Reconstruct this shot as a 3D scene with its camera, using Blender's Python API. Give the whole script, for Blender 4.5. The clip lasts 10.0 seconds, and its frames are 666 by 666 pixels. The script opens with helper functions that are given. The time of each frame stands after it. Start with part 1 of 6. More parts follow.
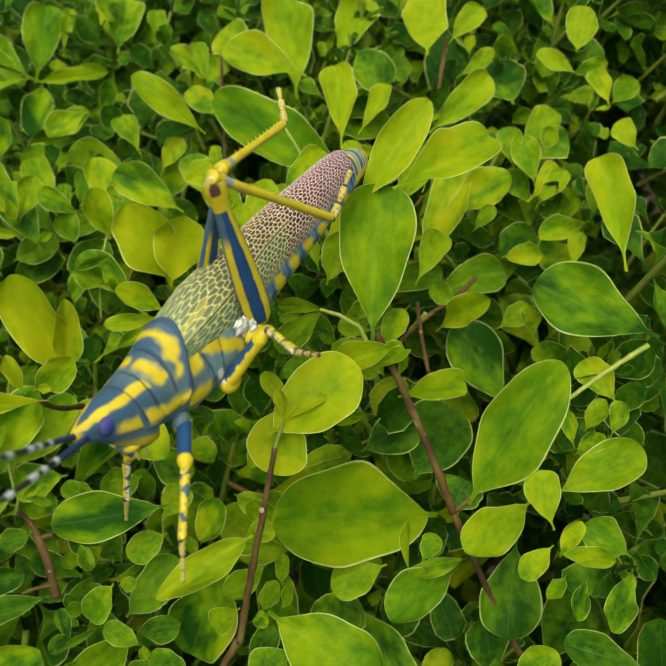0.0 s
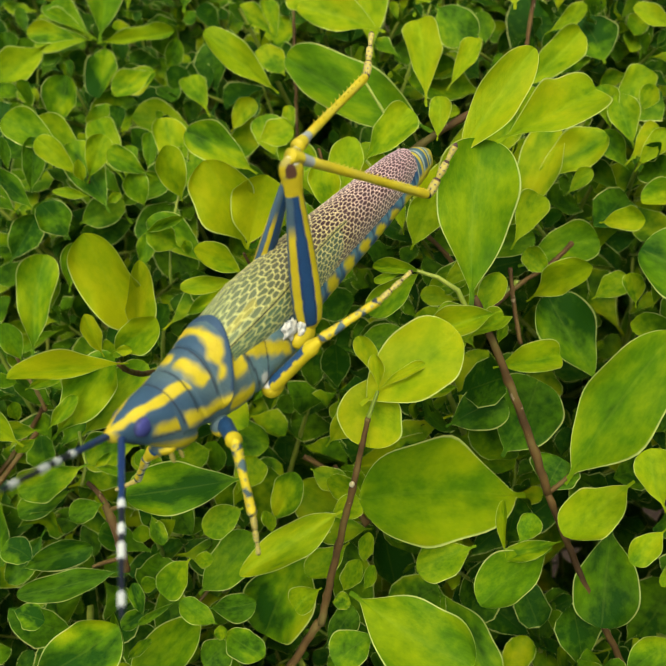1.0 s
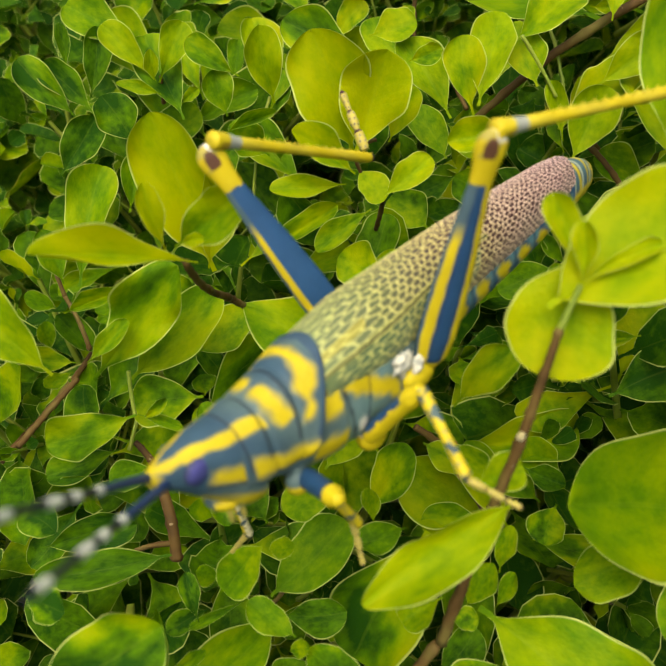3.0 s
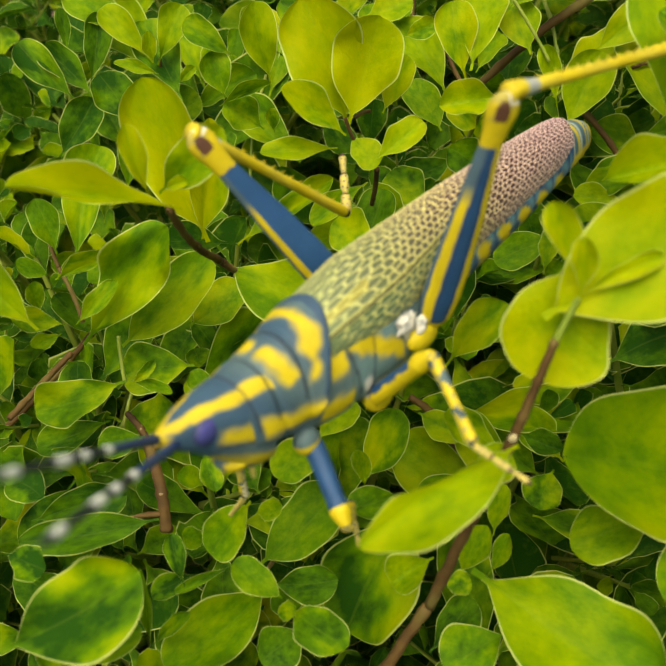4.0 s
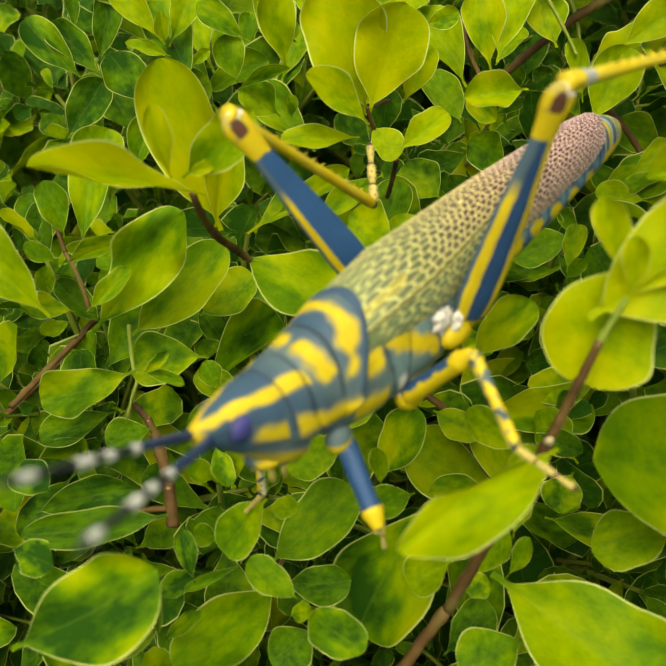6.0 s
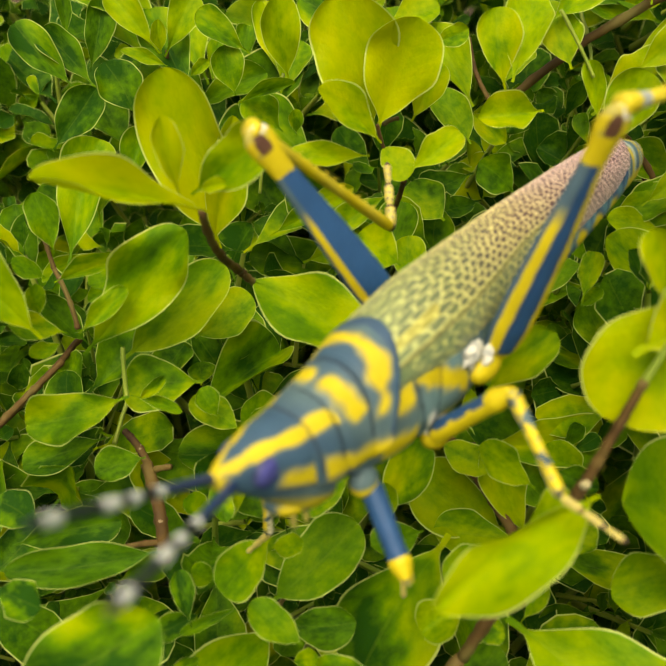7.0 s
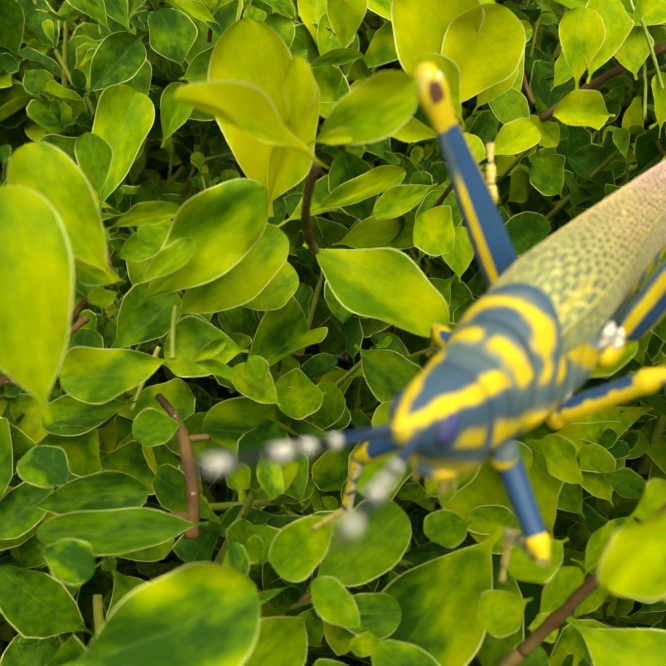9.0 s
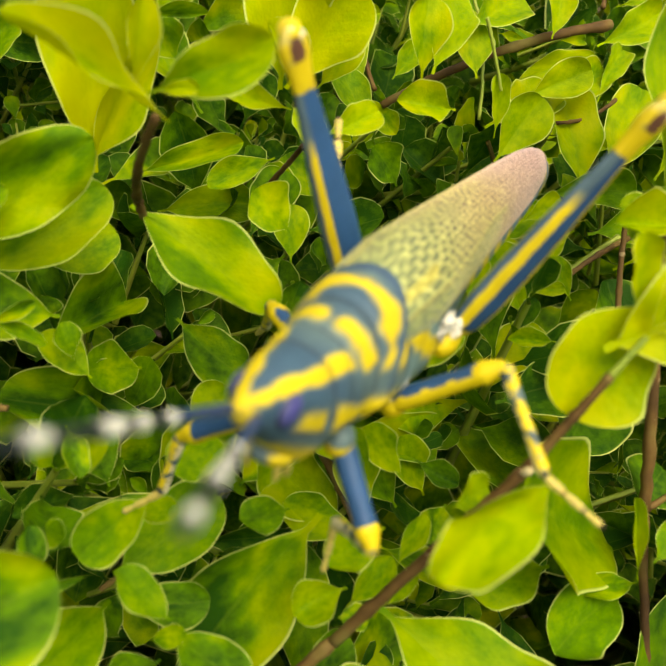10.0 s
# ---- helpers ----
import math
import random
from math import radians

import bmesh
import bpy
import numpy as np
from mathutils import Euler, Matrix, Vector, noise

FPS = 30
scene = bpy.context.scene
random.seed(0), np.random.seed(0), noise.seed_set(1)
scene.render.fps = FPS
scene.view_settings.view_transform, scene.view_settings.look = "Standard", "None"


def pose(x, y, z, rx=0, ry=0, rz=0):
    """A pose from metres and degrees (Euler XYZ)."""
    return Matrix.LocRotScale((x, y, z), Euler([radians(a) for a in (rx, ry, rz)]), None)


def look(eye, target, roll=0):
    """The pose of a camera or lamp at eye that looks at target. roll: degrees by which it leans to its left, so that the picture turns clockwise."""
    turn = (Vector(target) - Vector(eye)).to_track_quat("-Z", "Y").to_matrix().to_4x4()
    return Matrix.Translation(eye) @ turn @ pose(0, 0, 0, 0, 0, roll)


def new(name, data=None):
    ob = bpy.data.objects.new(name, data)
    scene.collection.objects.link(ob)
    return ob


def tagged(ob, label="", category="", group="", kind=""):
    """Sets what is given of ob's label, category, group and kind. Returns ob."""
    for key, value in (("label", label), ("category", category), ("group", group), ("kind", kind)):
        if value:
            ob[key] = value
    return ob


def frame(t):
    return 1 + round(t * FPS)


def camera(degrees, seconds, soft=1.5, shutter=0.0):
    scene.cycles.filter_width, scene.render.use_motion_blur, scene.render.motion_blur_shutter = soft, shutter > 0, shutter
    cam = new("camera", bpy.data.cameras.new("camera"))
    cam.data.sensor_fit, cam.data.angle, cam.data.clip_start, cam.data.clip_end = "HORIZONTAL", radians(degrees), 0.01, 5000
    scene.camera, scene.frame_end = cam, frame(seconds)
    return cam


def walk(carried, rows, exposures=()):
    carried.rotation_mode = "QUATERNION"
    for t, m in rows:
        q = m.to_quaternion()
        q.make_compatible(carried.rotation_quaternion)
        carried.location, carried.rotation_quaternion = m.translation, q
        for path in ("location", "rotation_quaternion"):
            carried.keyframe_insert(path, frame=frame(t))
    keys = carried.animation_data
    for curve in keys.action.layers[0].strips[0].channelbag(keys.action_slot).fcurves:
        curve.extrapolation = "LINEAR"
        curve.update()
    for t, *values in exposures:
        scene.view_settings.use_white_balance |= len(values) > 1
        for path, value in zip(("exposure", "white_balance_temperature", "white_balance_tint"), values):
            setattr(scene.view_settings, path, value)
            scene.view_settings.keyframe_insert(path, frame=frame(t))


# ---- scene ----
cam = camera(43.0, 10.0, soft=1.5)
walk(cam, [
    (0, pose(0.00544, -0.04682, 0.90522, 31.759, -3.514, -6.776)),
    (0.5, pose(0.00229, -0.04773, 0.90344, 31.938, -3.071, -6.070)),
    (1, pose(-0.00210, -0.04446, 0.89663, 30.692, -2.037, -4.873)),
    (1.5, pose(-0.00743, -0.03858, 0.88432, 30.319, 0.073, -2.395)),
    (2, pose(-0.01094, -0.03587, 0.87281, 29.859, -0.159, -1.033)),
    (2.5, pose(-0.00991, -0.03479, 0.86711, 30.795, -0.492, -0.917)),
    (2.7, pose(-0.00941, -0.03564, 0.86524, 31.413, -0.444, -0.582)),
    (3.8, pose(-0.00489, -0.04494, 0.85663, 35.184, 1.260, 0.652)),
    (4, pose(-0.00491, -0.04491, 0.85638, 35.195, 1.115, 0.586)),
    (4.5, pose(-0.00530, -0.04451, 0.85618, 34.904, 0.052, 0.041)),
    (5, pose(-0.00631, -0.04434, 0.85586, 34.609, -0.426, 0.156)),
    (5.5, pose(-0.00746, -0.04419, 0.85542, 34.554, -0.537, 0.626)),
    (6, pose(-0.00909, -0.04345, 0.85445, 34.711, -0.775, 1.029)),
    (6.2, pose(-0.01028, -0.04260, 0.85344, 34.872, -0.778, 1.312)),
    (7.3, pose(-0.01366, -0.03860, 0.85052, 35.863, -3.646, 0.549)),
    (7.5, pose(-0.01389, -0.03751, 0.84967, 35.791, -3.709, 0.766)),
    (8, pose(-0.01406, -0.03511, 0.84578, 34.922, -5.959, -0.221)),
    (8.5, pose(-0.01564, -0.03534, 0.84422, 34.930, -7.067, 0.058)),
    (9, pose(-0.02916, -0.04138, 0.84442, 36.554, -11.776, 1.289)),
    (9.5, pose(-0.03336, -0.04391, 0.84322, 37.821, -19.872, -2.144)),
    (10, pose(-0.02994, -0.03948, 0.84040, 36.916, -24.596, -3.383)),
], exposures=[(0.0, 0.54, 6350, 6), (2.5, 0.74, 7000, 8), (6.2, 0.80, 7500, 8), (10.0, 1.08, 7800, 8)])
cam.data.dof.use_dof = True
cam.data.dof.focus_distance = 0.113
cam.data.dof.aperture_fstop = 52.0

# ---- daylight: a bright, hazy sky with a soft, high sun ----
sky_world = bpy.data.worlds.new("sky")
scene.world = sky_world
sky_world.use_nodes = True
wn = sky_world.node_tree
sky = wn.nodes.new("ShaderNodeTexSky")
sky.sky_type = "NISHITA"
sky.sun_disc = False
sky.sun_elevation = radians(81)
sky.sun_rotation = radians(225)
sky.air_density = 0.6
sky.dust_density = 7.0
wn.links.new(sky.outputs["Color"], wn.nodes["Background"].inputs["Color"])
wn.nodes["Background"].inputs["Strength"].default_value = 0.135
sun_data = bpy.data.lights.new("sun", "SUN")
sun_data.energy = 1.5
sun_data.angle = radians(48)
sun_data.color = (1.0, 0.96, 0.88)
sun = new("sun", sun_data)
sun.matrix_basis = look((-0.10, -0.07, 1.7), (0.0, 0.03, 0.8))


# ---- node helpers ----
def material(name, rough=0.5, spec=0.4):
    m = bpy.data.materials.new(name)
    m.use_nodes = True
    b = m.node_tree.nodes["Principled BSDF"]
    b.inputs["Roughness"].default_value = rough
    b.inputs["Specular IOR Level"].default_value = spec
    return m, m.node_tree, b


def ramp(nt, fac, stops, mode="LINEAR"):
    r = nt.nodes.new("ShaderNodeValToRGB")
    r.color_ramp.interpolation = mode
    while len(r.color_ramp.elements) < len(stops):
        r.color_ramp.elements.new(0.5)
    for e, (p, c) in zip(r.color_ramp.elements, stops):
        e.position = p
        e.color = (*c, 1.0) if len(c) == 3 else c
    if fac is not None:
        nt.links.new(fac, r.inputs["Fac"])
    return r.outputs["Color"]


def mixc(nt, fac, a, b, mode="MIX"):
    n = nt.nodes.new("ShaderNodeMix")
    n.data_type, n.blend_type = "RGBA", mode
    for sock, v in ((n.inputs["Factor"], fac), (n.inputs[6], a), (n.inputs[7], b)):
        if isinstance(v, (int, float)):
            sock.default_value = v
        elif isinstance(v, tuple):
            sock.default_value = (*v, 1.0)
        else:
            nt.links.new(v, sock)
    return n.outputs[2]


def calc(nt, op, a, b=None, c=None):
    n = nt.nodes.new("ShaderNodeMath")
    n.operation = op
    for sock, v in zip(n.inputs, (a, b, c)):
        if v is None:
            continue
        if isinstance(v, (int, float)):
            sock.default_value = v
        else:
            nt.links.new(v, sock)
    return n.outputs[0]


def noisy(nt, vec, scale, detail=2.0, w=None):
    n = nt.nodes.new("ShaderNodeTexNoise")
    n.inputs["Scale"].default_value = scale
    n.inputs["Detail"].default_value = detail
    if w is not None:
        n.noise_dimensions = "4D"
        nt.links.new(w, n.inputs["W"])
    if vec is not None:
        nt.links.new(vec, n.inputs["Vector"])
    return n.outputs["Fac"]


def bump(nt, bsdf, height, strength, distance):
    n = nt.nodes.new("ShaderNodeBump")
    n.inputs["Strength"].default_value = strength
    n.inputs["Distance"].default_value = distance
    nt.links.new(height, n.inputs["Height"])
    nt.links.new(n.outputs["Normal"], bsdf.inputs["Normal"])


def part(name, bm, mat, parent, label=""):
    """Links a bmesh as one mesh object under a thing or a part."""
    me = bpy.data.meshes.new(name)
    bm.to_mesh(me)
    bm.free()
    for p in me.polygons:
        p.use_smooth = True
    for m in (mat if isinstance(mat, (list, tuple)) else [mat]):
        me.materials.append(m)
    ob = new(name, me)
    ob.parent = parent
    if label:
        tagged(ob, label)
    return ob


# ---- leaf material: lime to deep green, paler rim, faint midrib, yellow mottling ----
def leaf_material(name, island):
    m, nt, b = material(name, 0.55, 0.07)
    uv = nt.nodes.new("ShaderNodeUVMap").outputs["UV"]
    sep = nt.nodes.new("ShaderNodeSeparateXYZ")
    nt.links.new(uv, sep.inputs[0])
    u, v = sep.outputs["X"], sep.outputs["Y"]
    if island:
        rnd = nt.nodes.new("ShaderNodeNewGeometry").outputs["Random Per Island"]
        tone, mottle = calc(nt, "MULTIPLY_ADD", calc(nt, "MULTIPLY", rnd, rnd), 0.52, 0.03), calc(nt, "MULTIPLY", rnd, rnd)
    else:
        info = nt.nodes.new("ShaderNodeObjectInfo")
        rnd = info.outputs["Random"]
        both = nt.nodes.new("ShaderNodeSeparateColor")
        nt.links.new(info.outputs["Color"], both.inputs[0])
        tone, mottle = both.outputs[0], both.outputs[1]
    across = calc(nt, "ABSOLUTE", calc(nt, "MULTIPLY_ADD", u, 2.0, -1.0))
    seed = calc(nt, "MULTIPLY", rnd, 40.0)
    mp = nt.nodes.new("ShaderNodeMapping")
    mp.inputs["Scale"].default_value = (90.0, 90.0, 90.0) if island else (0.8, 0.75, 0.8)
    nt.links.new(nt.nodes.new("ShaderNodeTexCoord").outputs["Object"], mp.inputs["Vector"])
    flat = mp.outputs[0]
    blot = noisy(nt, flat, 1.9, 3.0, seed)
    blot = calc(nt, "MULTIPLY_ADD", calc(nt, "SINE", calc(nt, "MULTIPLY", calc(nt, "SUBTRACT", blot, 0.5), 9.0)), 0.30, 0.5)
    spot = noisy(nt, flat, 9.5, 5.0, seed)
    fine = noisy(nt, flat, 40.0, 2.0, seed)
    t = calc(nt, "MULTIPLY_ADD", calc(nt, "SUBTRACT", blot, 0.5), calc(nt, "MULTIPLY_ADD", mottle, 1.0, 0.22), tone)
    t = calc(nt, "MULTIPLY_ADD", calc(nt, "SUBTRACT", spot, 0.5), 0.62, t)
    t = calc(nt, "MULTIPLY_ADD", calc(nt, "SUBTRACT", across, 0.5), 0.10, t)
    t = calc(nt, "MULTIPLY_ADD", calc(nt, "SUBTRACT", fine, 0.5), 0.16, t)
    col = ramp(nt, t, [(0.0, (0.018, 0.075, 0.004)), (0.35, (0.094, 0.215, 0.003)), (0.65, (0.235, 0.35, 0.003)), (1.0, (0.39, 0.44, 0.004))])
    rib = calc(nt, "LESS_THAN", across, 0.035)
    col = mixc(nt, calc(nt, "MULTIPLY", rib, 0.07), col, (0.32, 0.44, 0.03))
    rim = nt.nodes.new("ShaderNodeMapRange")
    nt.links.new(across, rim.inputs[0])
    for k, val in ((1, 0.952), (2, 0.982), (3, 0.0), (4, 0.95)):
        rim.inputs[k].default_value = val
    col = mixc(nt, rim.outputs[0], col, (0.54, 0.63, 0.17))
    nt.links.new(col, b.inputs["Base Color"])
    slant = calc(nt, "MULTIPLY_ADD", v, 44.0, calc(nt, "MULTIPLY", across, -9.0))
    vein = calc(nt, "POWER", calc(nt, "ABSOLUTE", calc(nt, "SINE", slant)), 8.0)
    relief = calc(nt, "ADD", fine, calc(nt, "MULTIPLY_ADD", rib, -1.5, calc(nt, "MULTIPLY", vein, -0.12)))
    bump(nt, b, relief, 0.3, 0.0004)
    tr = nt.nodes.new("ShaderNodeBsdfTranslucent")
    nt.links.new(mixc(nt, 1.0, col, (1.0, 0.95, 0.3), "MULTIPLY"), tr.inputs["Color"])
    mix = nt.nodes.new("ShaderNodeMixShader")
    mix.inputs[0].default_value = 0.36
    nt.links.new(b.outputs[0], mix.inputs[1])
    nt.links.new(tr.outputs[0], mix.inputs[2])
    nt.links.new(mix.outputs[0], nt.nodes["Material Output"].inputs["Surface"])
    return m


leaf_mat = leaf_material("leaf", False)
foliage_mat = leaf_material("foliage", True)


def bark_material():
    m, nt, b = material("twig_bark", 0.65, 0.12)
    co = nt.nodes.new("ShaderNodeTexCoord").outputs["Object"]
    a = noisy(nt, co, 180.0, 3.0)
    c = noisy(nt, co, 900.0, 2.0)
    col = ramp(nt, a, [(0.3, (0.045, 0.026, 0.010)), (0.52, (0.100, 0.060, 0.017)), (0.75, (0.14, 0.12, 0.030))])
    col = mixc(nt, calc(nt, "GREATER_THAN", c, 0.72), col, (0.22, 0.17, 0.09))
    nt.links.new(col, b.inputs["Base Color"])
    bump(nt, b, c, 0.5, 0.0003)
    return m


bark_mat = bark_material()


def green_stem_material():
    m, nt, b = material("green_shoot", 0.5, 0.35)
    co = nt.nodes.new("ShaderNodeTexCoord").outputs["Object"]
    a = noisy(nt, co, 160.0, 2.0)
    nt.links.new(ramp(nt, a, [(0.3, (0.15, 0.22, 0.018)), (0.7, (0.28, 0.33, 0.04))]), b.inputs["Base Color"])
    return m


shoot_mat = green_stem_material()


def bud_material():
    m, nt, b = material("bud_scale", 0.6, 0.3)
    co = nt.nodes.new("ShaderNodeTexCoord").outputs["Object"]
    nt.links.new(ramp(nt, noisy(nt, co, 900.0, 3.0), [(0.35, (0.30, 0.26, 0.09)), (0.65, (0.58, 0.52, 0.30))]), b.inputs["Base Color"])
    return m


bud_mat = bud_material()


def soil_material():
    m, nt, b = material("soil", 0.95, 0.1)
    co = nt.nodes.new("ShaderNodeTexCoord").outputs["Object"]
    a = noisy(nt, co, 6.0, 6.0)
    c = noisy(nt, co, 60.0, 4.0)
    nt.links.new(ramp(nt, calc(nt, "MULTIPLY", a, c), [(0.1, (0.035, 0.025, 0.016)), (0.5, (0.12, 0.085, 0.055))]), b.inputs["Base Color"])
    bump(nt, b, c, 0.8, 0.01)
    return m


# ---- ground, one sheet to the horizon ----
bm = bmesh.new()
bmesh.ops.create_grid(bm, x_segments=40, y_segments=40, size=300.0)
ground = part("ground", bm, soil_material(), None)
tagged(ground, "bare brown garden soil under the hedge", "ground", kind="structure")


# ---- the shrub: leaves and twigs ----
def leaf_mesh(name, shape, cup, droop, wave, seed, na=26, nb=12):
    """A leaf one unit long along +X, one unit wide, face up, on a short stalk behind x = 0. shape: where it is widest, how blunt its tip, where the blade begins, how it narrows to the stalk."""
    rnd = random.Random(seed)
    widest, blunt, stalk, taper = shape
    ph, ph2, ph3 = [rnd.uniform(0, 6.3) for _ in range(3)]
    sway, lop, notch = rnd.uniform(-0.09, 0.09), rnd.uniform(-0.12, 0.12), rnd.choice((0.0, 0.0, 0.03, 0.06))
    curl, twist = rnd.uniform(-0.12, 0.08), rnd.uniform(-0.34, 0.34)
    waves = rnd.uniform(7.0, 11.0)
    fine = nb >= 10
    rows = [(-0.09, 0.034), (-0.06, 0.030), (-0.03, 0.030)] if fine else [(-0.16, 0.035)]
    for i in range(na + 1):
        s = (0.5 - 0.5 * math.cos(math.pi * (0.06 + 0.94 * i / na)) - 0.0089) / 0.9911
        k = max(0.0, (s - stalk) / (1 - stalk))
        if k < widest:
            w = math.sin(math.pi / 2 * (k / widest)) ** taper
        else:
            w = max(0.0, 1 - ((k - widest) / (1 - widest)) ** blunt) ** 0.52
        rows.append((s, 0.5 * max(w, 0.06 - 0.05 * (s > 0.9))))
    first = len(rows) - na - 1
    bm = bmesh.new()
    uvl = bm.loops.layers.uv.new("UVMap")
    grid = []
    for s, w in rows:
        row = []
        for j in range(nb + 1):
            q = 2 * j / nb - 1
            side = 2.0 if q > 0 else 0.0
            if s < 0:
                row.append(bm.verts.new((s, q * w, -0.55 * s * s - 0.02 * abs(q) ** 2 * w)))
                continue
            edge = 1 + (0.06 * math.sin(6 * s + ph + side) + 0.032 * math.sin(15 * s + ph3 + 2 * side)) * abs(q) + lop * q
            y = q * w * edge + sway * math.sin(math.pi * s)
            z = cup * (abs(q) ** 1.5) * w - droop * s * s
            z += wave * math.sin(waves * s + ph2 + 1.7 * q) * abs(q) ** 2.5 * w * 2.4
            z += curl * math.sin(math.pi * s) + twist * (s - 0.4) * y
            if fine:
                z += 0.006 * math.cos(2 * math.pi * (5.5 * s - 1.1 * abs(q))) * min(1.0, 4 * abs(q)) * (1 - abs(q)) - 0.012 * math.exp(-(q / 0.10) ** 2)
            row.append(bm.verts.new((s - 0.04 * abs(q) ** 2 * (1 - s) - notch * s ** 8 * (1 - abs(q)) ** 2, y, z)))
        grid.append(row)
    for i in range(len(rows) - 1):
        for j in range(nb):
            f = bm.faces.new((grid[i][j], grid[i + 1][j], grid[i + 1][j + 1], grid[i][j + 1]))
            for loop, (a, b) in zip(f.loops, ((i, j), (i + 1, j), (i + 1, j + 1), (i, j + 1))):
                qq = 2 * b / nb - 1
                a -= first
                if a <= 0:
                    loop[uvl].uv = (0.5 + 0.3 * qq, 0.0)
                    continue
                end = max(0.0, (a / na - 0.80) / 0.20) ** 3
                qq = math.copysign(max(abs(qq), end * 0.97), qq if qq else 1)
                loop[uvl].uv = ((qq + 1) / 2, a / na)
    me = bpy.data.meshes.new(name)
    bm.to_mesh(me)
    bm.free()
    for p in me.polygons:
        p.use_smooth = True
    me.materials.append(leaf_mat)
    return me


KINDS = {  # shape, cup, droop, wave
    "round": ((0.54, 2.7, 0.03, 0.80), 0.22, 0.06, 0.05),
    "oval": ((0.60, 3.0, 0.04, 1.05), 0.34, 0.10, 0.07),
    "spoon": ((0.68, 2.9, 0.06, 1.35), 0.32, 0.08, 0.07),
    "pointed": ((0.50, 1.8, 0.03, 1.00), 0.25, 0.08, 0.06),
    "wavy": ((0.58, 2.6, 0.05, 1.05), 0.28, 0.10, 0.13),
    "folded": ((0.58, 2.5, 0.05, 1.10), 0.80, 0.12, 0.06),
    "trodden": ((0.40, 1.35, 0.02, 0.75), -0.42, 0.16, 0.08),
}
LEAF = {kind: [leaf_mesh("leaf_" + kind, *form, 10 * n + v) for v in range(4)] for n, (kind, form) in enumerate(KINDS.items())}
pick = random.Random(5)

hedge = tagged(new("hedge_shrub"), "clipped garden hedge with small lime-green rounded leaves on brown twigs", "hedge")


def frame_of(base, tip, normal):
    ax = (Vector(tip) - Vector(base))
    x = ax.normalized()
    n = Vector(normal)
    z = (n - x * n.dot(x))
    z = z.normalized() if z.length > 1e-6 else x.orthogonal().normalized()
    y = z.cross(x)
    return ax.length, Matrix((x, y, z)).transposed()


def leaf(kind, base, tip, width, normal, tone, parent=None, mottle=None):
    """One leaf, from base to tip in centimetres (height over the canopy's 80 cm level), its width, the way it faces, its tone from deep green to lime."""
    b, t = [Vector((p[0], p[1], p[2] + 80.0)) * 0.01 for p in (base, tip)]
    length, rot = frame_of(b, t, normal)
    ob = new("leaf", pick.choice(LEAF[kind]))
    ob.parent = parent or hedge
    ob.matrix_basis = Matrix.Translation(b) @ rot.to_4x4() @ Matrix.Diagonal((length, width * 0.01, (length + width * 0.01) / 2, 1))
    ob.color = (tone, mottle or pick.random() ** 2, 0, 1)
    return ob


def tube(bm, pts, radii, sides=7):
    """A tapered tube along points."""
    pts = [Vector(p) for p in pts]
    rings = []
    for i, (p, r) in enumerate(zip(pts, radii)):
        d = (pts[min(i + 1, len(pts) - 1)] - pts[max(i - 1, 0)]).normalized()
        a = d.orthogonal().normalized() if i == 0 else (a - d * a.dot(d)).normalized()
        b = d.cross(a)
        rings.append([bm.verts.new(p + (a * math.cos(2 * math.pi * k / sides) + b * math.sin(2 * math.pi * k / sides)) * r) for k in range(sides)])
    for r0, r1 in zip(rings, rings[1:]):
        for k in range(sides):
            bm.faces.new((r0[k], r0[(k + 1) % sides], r1[(k + 1) % sides], r1[k]))
    bm.faces.new(rings[0][::-1])
    bm.faces.new(rings[-1])


def twig(a, b, r0, r1, mat, parent=None, bend=0.08, nodes=True):
    """A twig between two places in centimetres, slightly crooked, with swollen nodes."""
    a, b = [Vector((p[0], p[1], p[2] + 80.0)) * 0.01 for p in (a, b)]
    rnd = random.Random(int(a.x * 1e5) * 31 + int(b.y * 1e5))
    side = (b - a).orthogonal().normalized() * (b - a).length * bend * rnd.uniform(-1, 1)
    n = 24
    pts, rad = [], []
    for i in range(n + 1):
        k = i / n
        pts.append(a.lerp(b, k) + side * math.sin(math.pi * k) + Vector((rnd.uniform(-1, 1), rnd.uniform(-1, 1), rnd.uniform(-1, 1))) * 0.00010 * min(1.0, (b - a).length / 0.03))
        rad.append((r0 + (r1 - r0) * k) * 0.0082 * (1.22 if nodes and i % 9 == 5 else 1.0))
    bm = bmesh.new()
    tube(bm, pts, rad)
    return part("twig", bm, mat, parent or hedge)


def bud(at, size, parent):
    """A small pale bud on a twig; its place in centimetres."""
    bm = bmesh.new()
    bmesh.ops.create_icosphere(bm, subdivisions=2, radius=size * 0.01)
    bmesh.ops.scale(bm, vec=(0.8, 0.8, 1.5), verts=bm.verts)
    bmesh.ops.translate(bm, vec=Vector((at[0], at[1], at[2] + 80.0)) * 0.01, verts=bm.verts)
    return part("bud", bm, bud_mat, parent, "small pale bud")


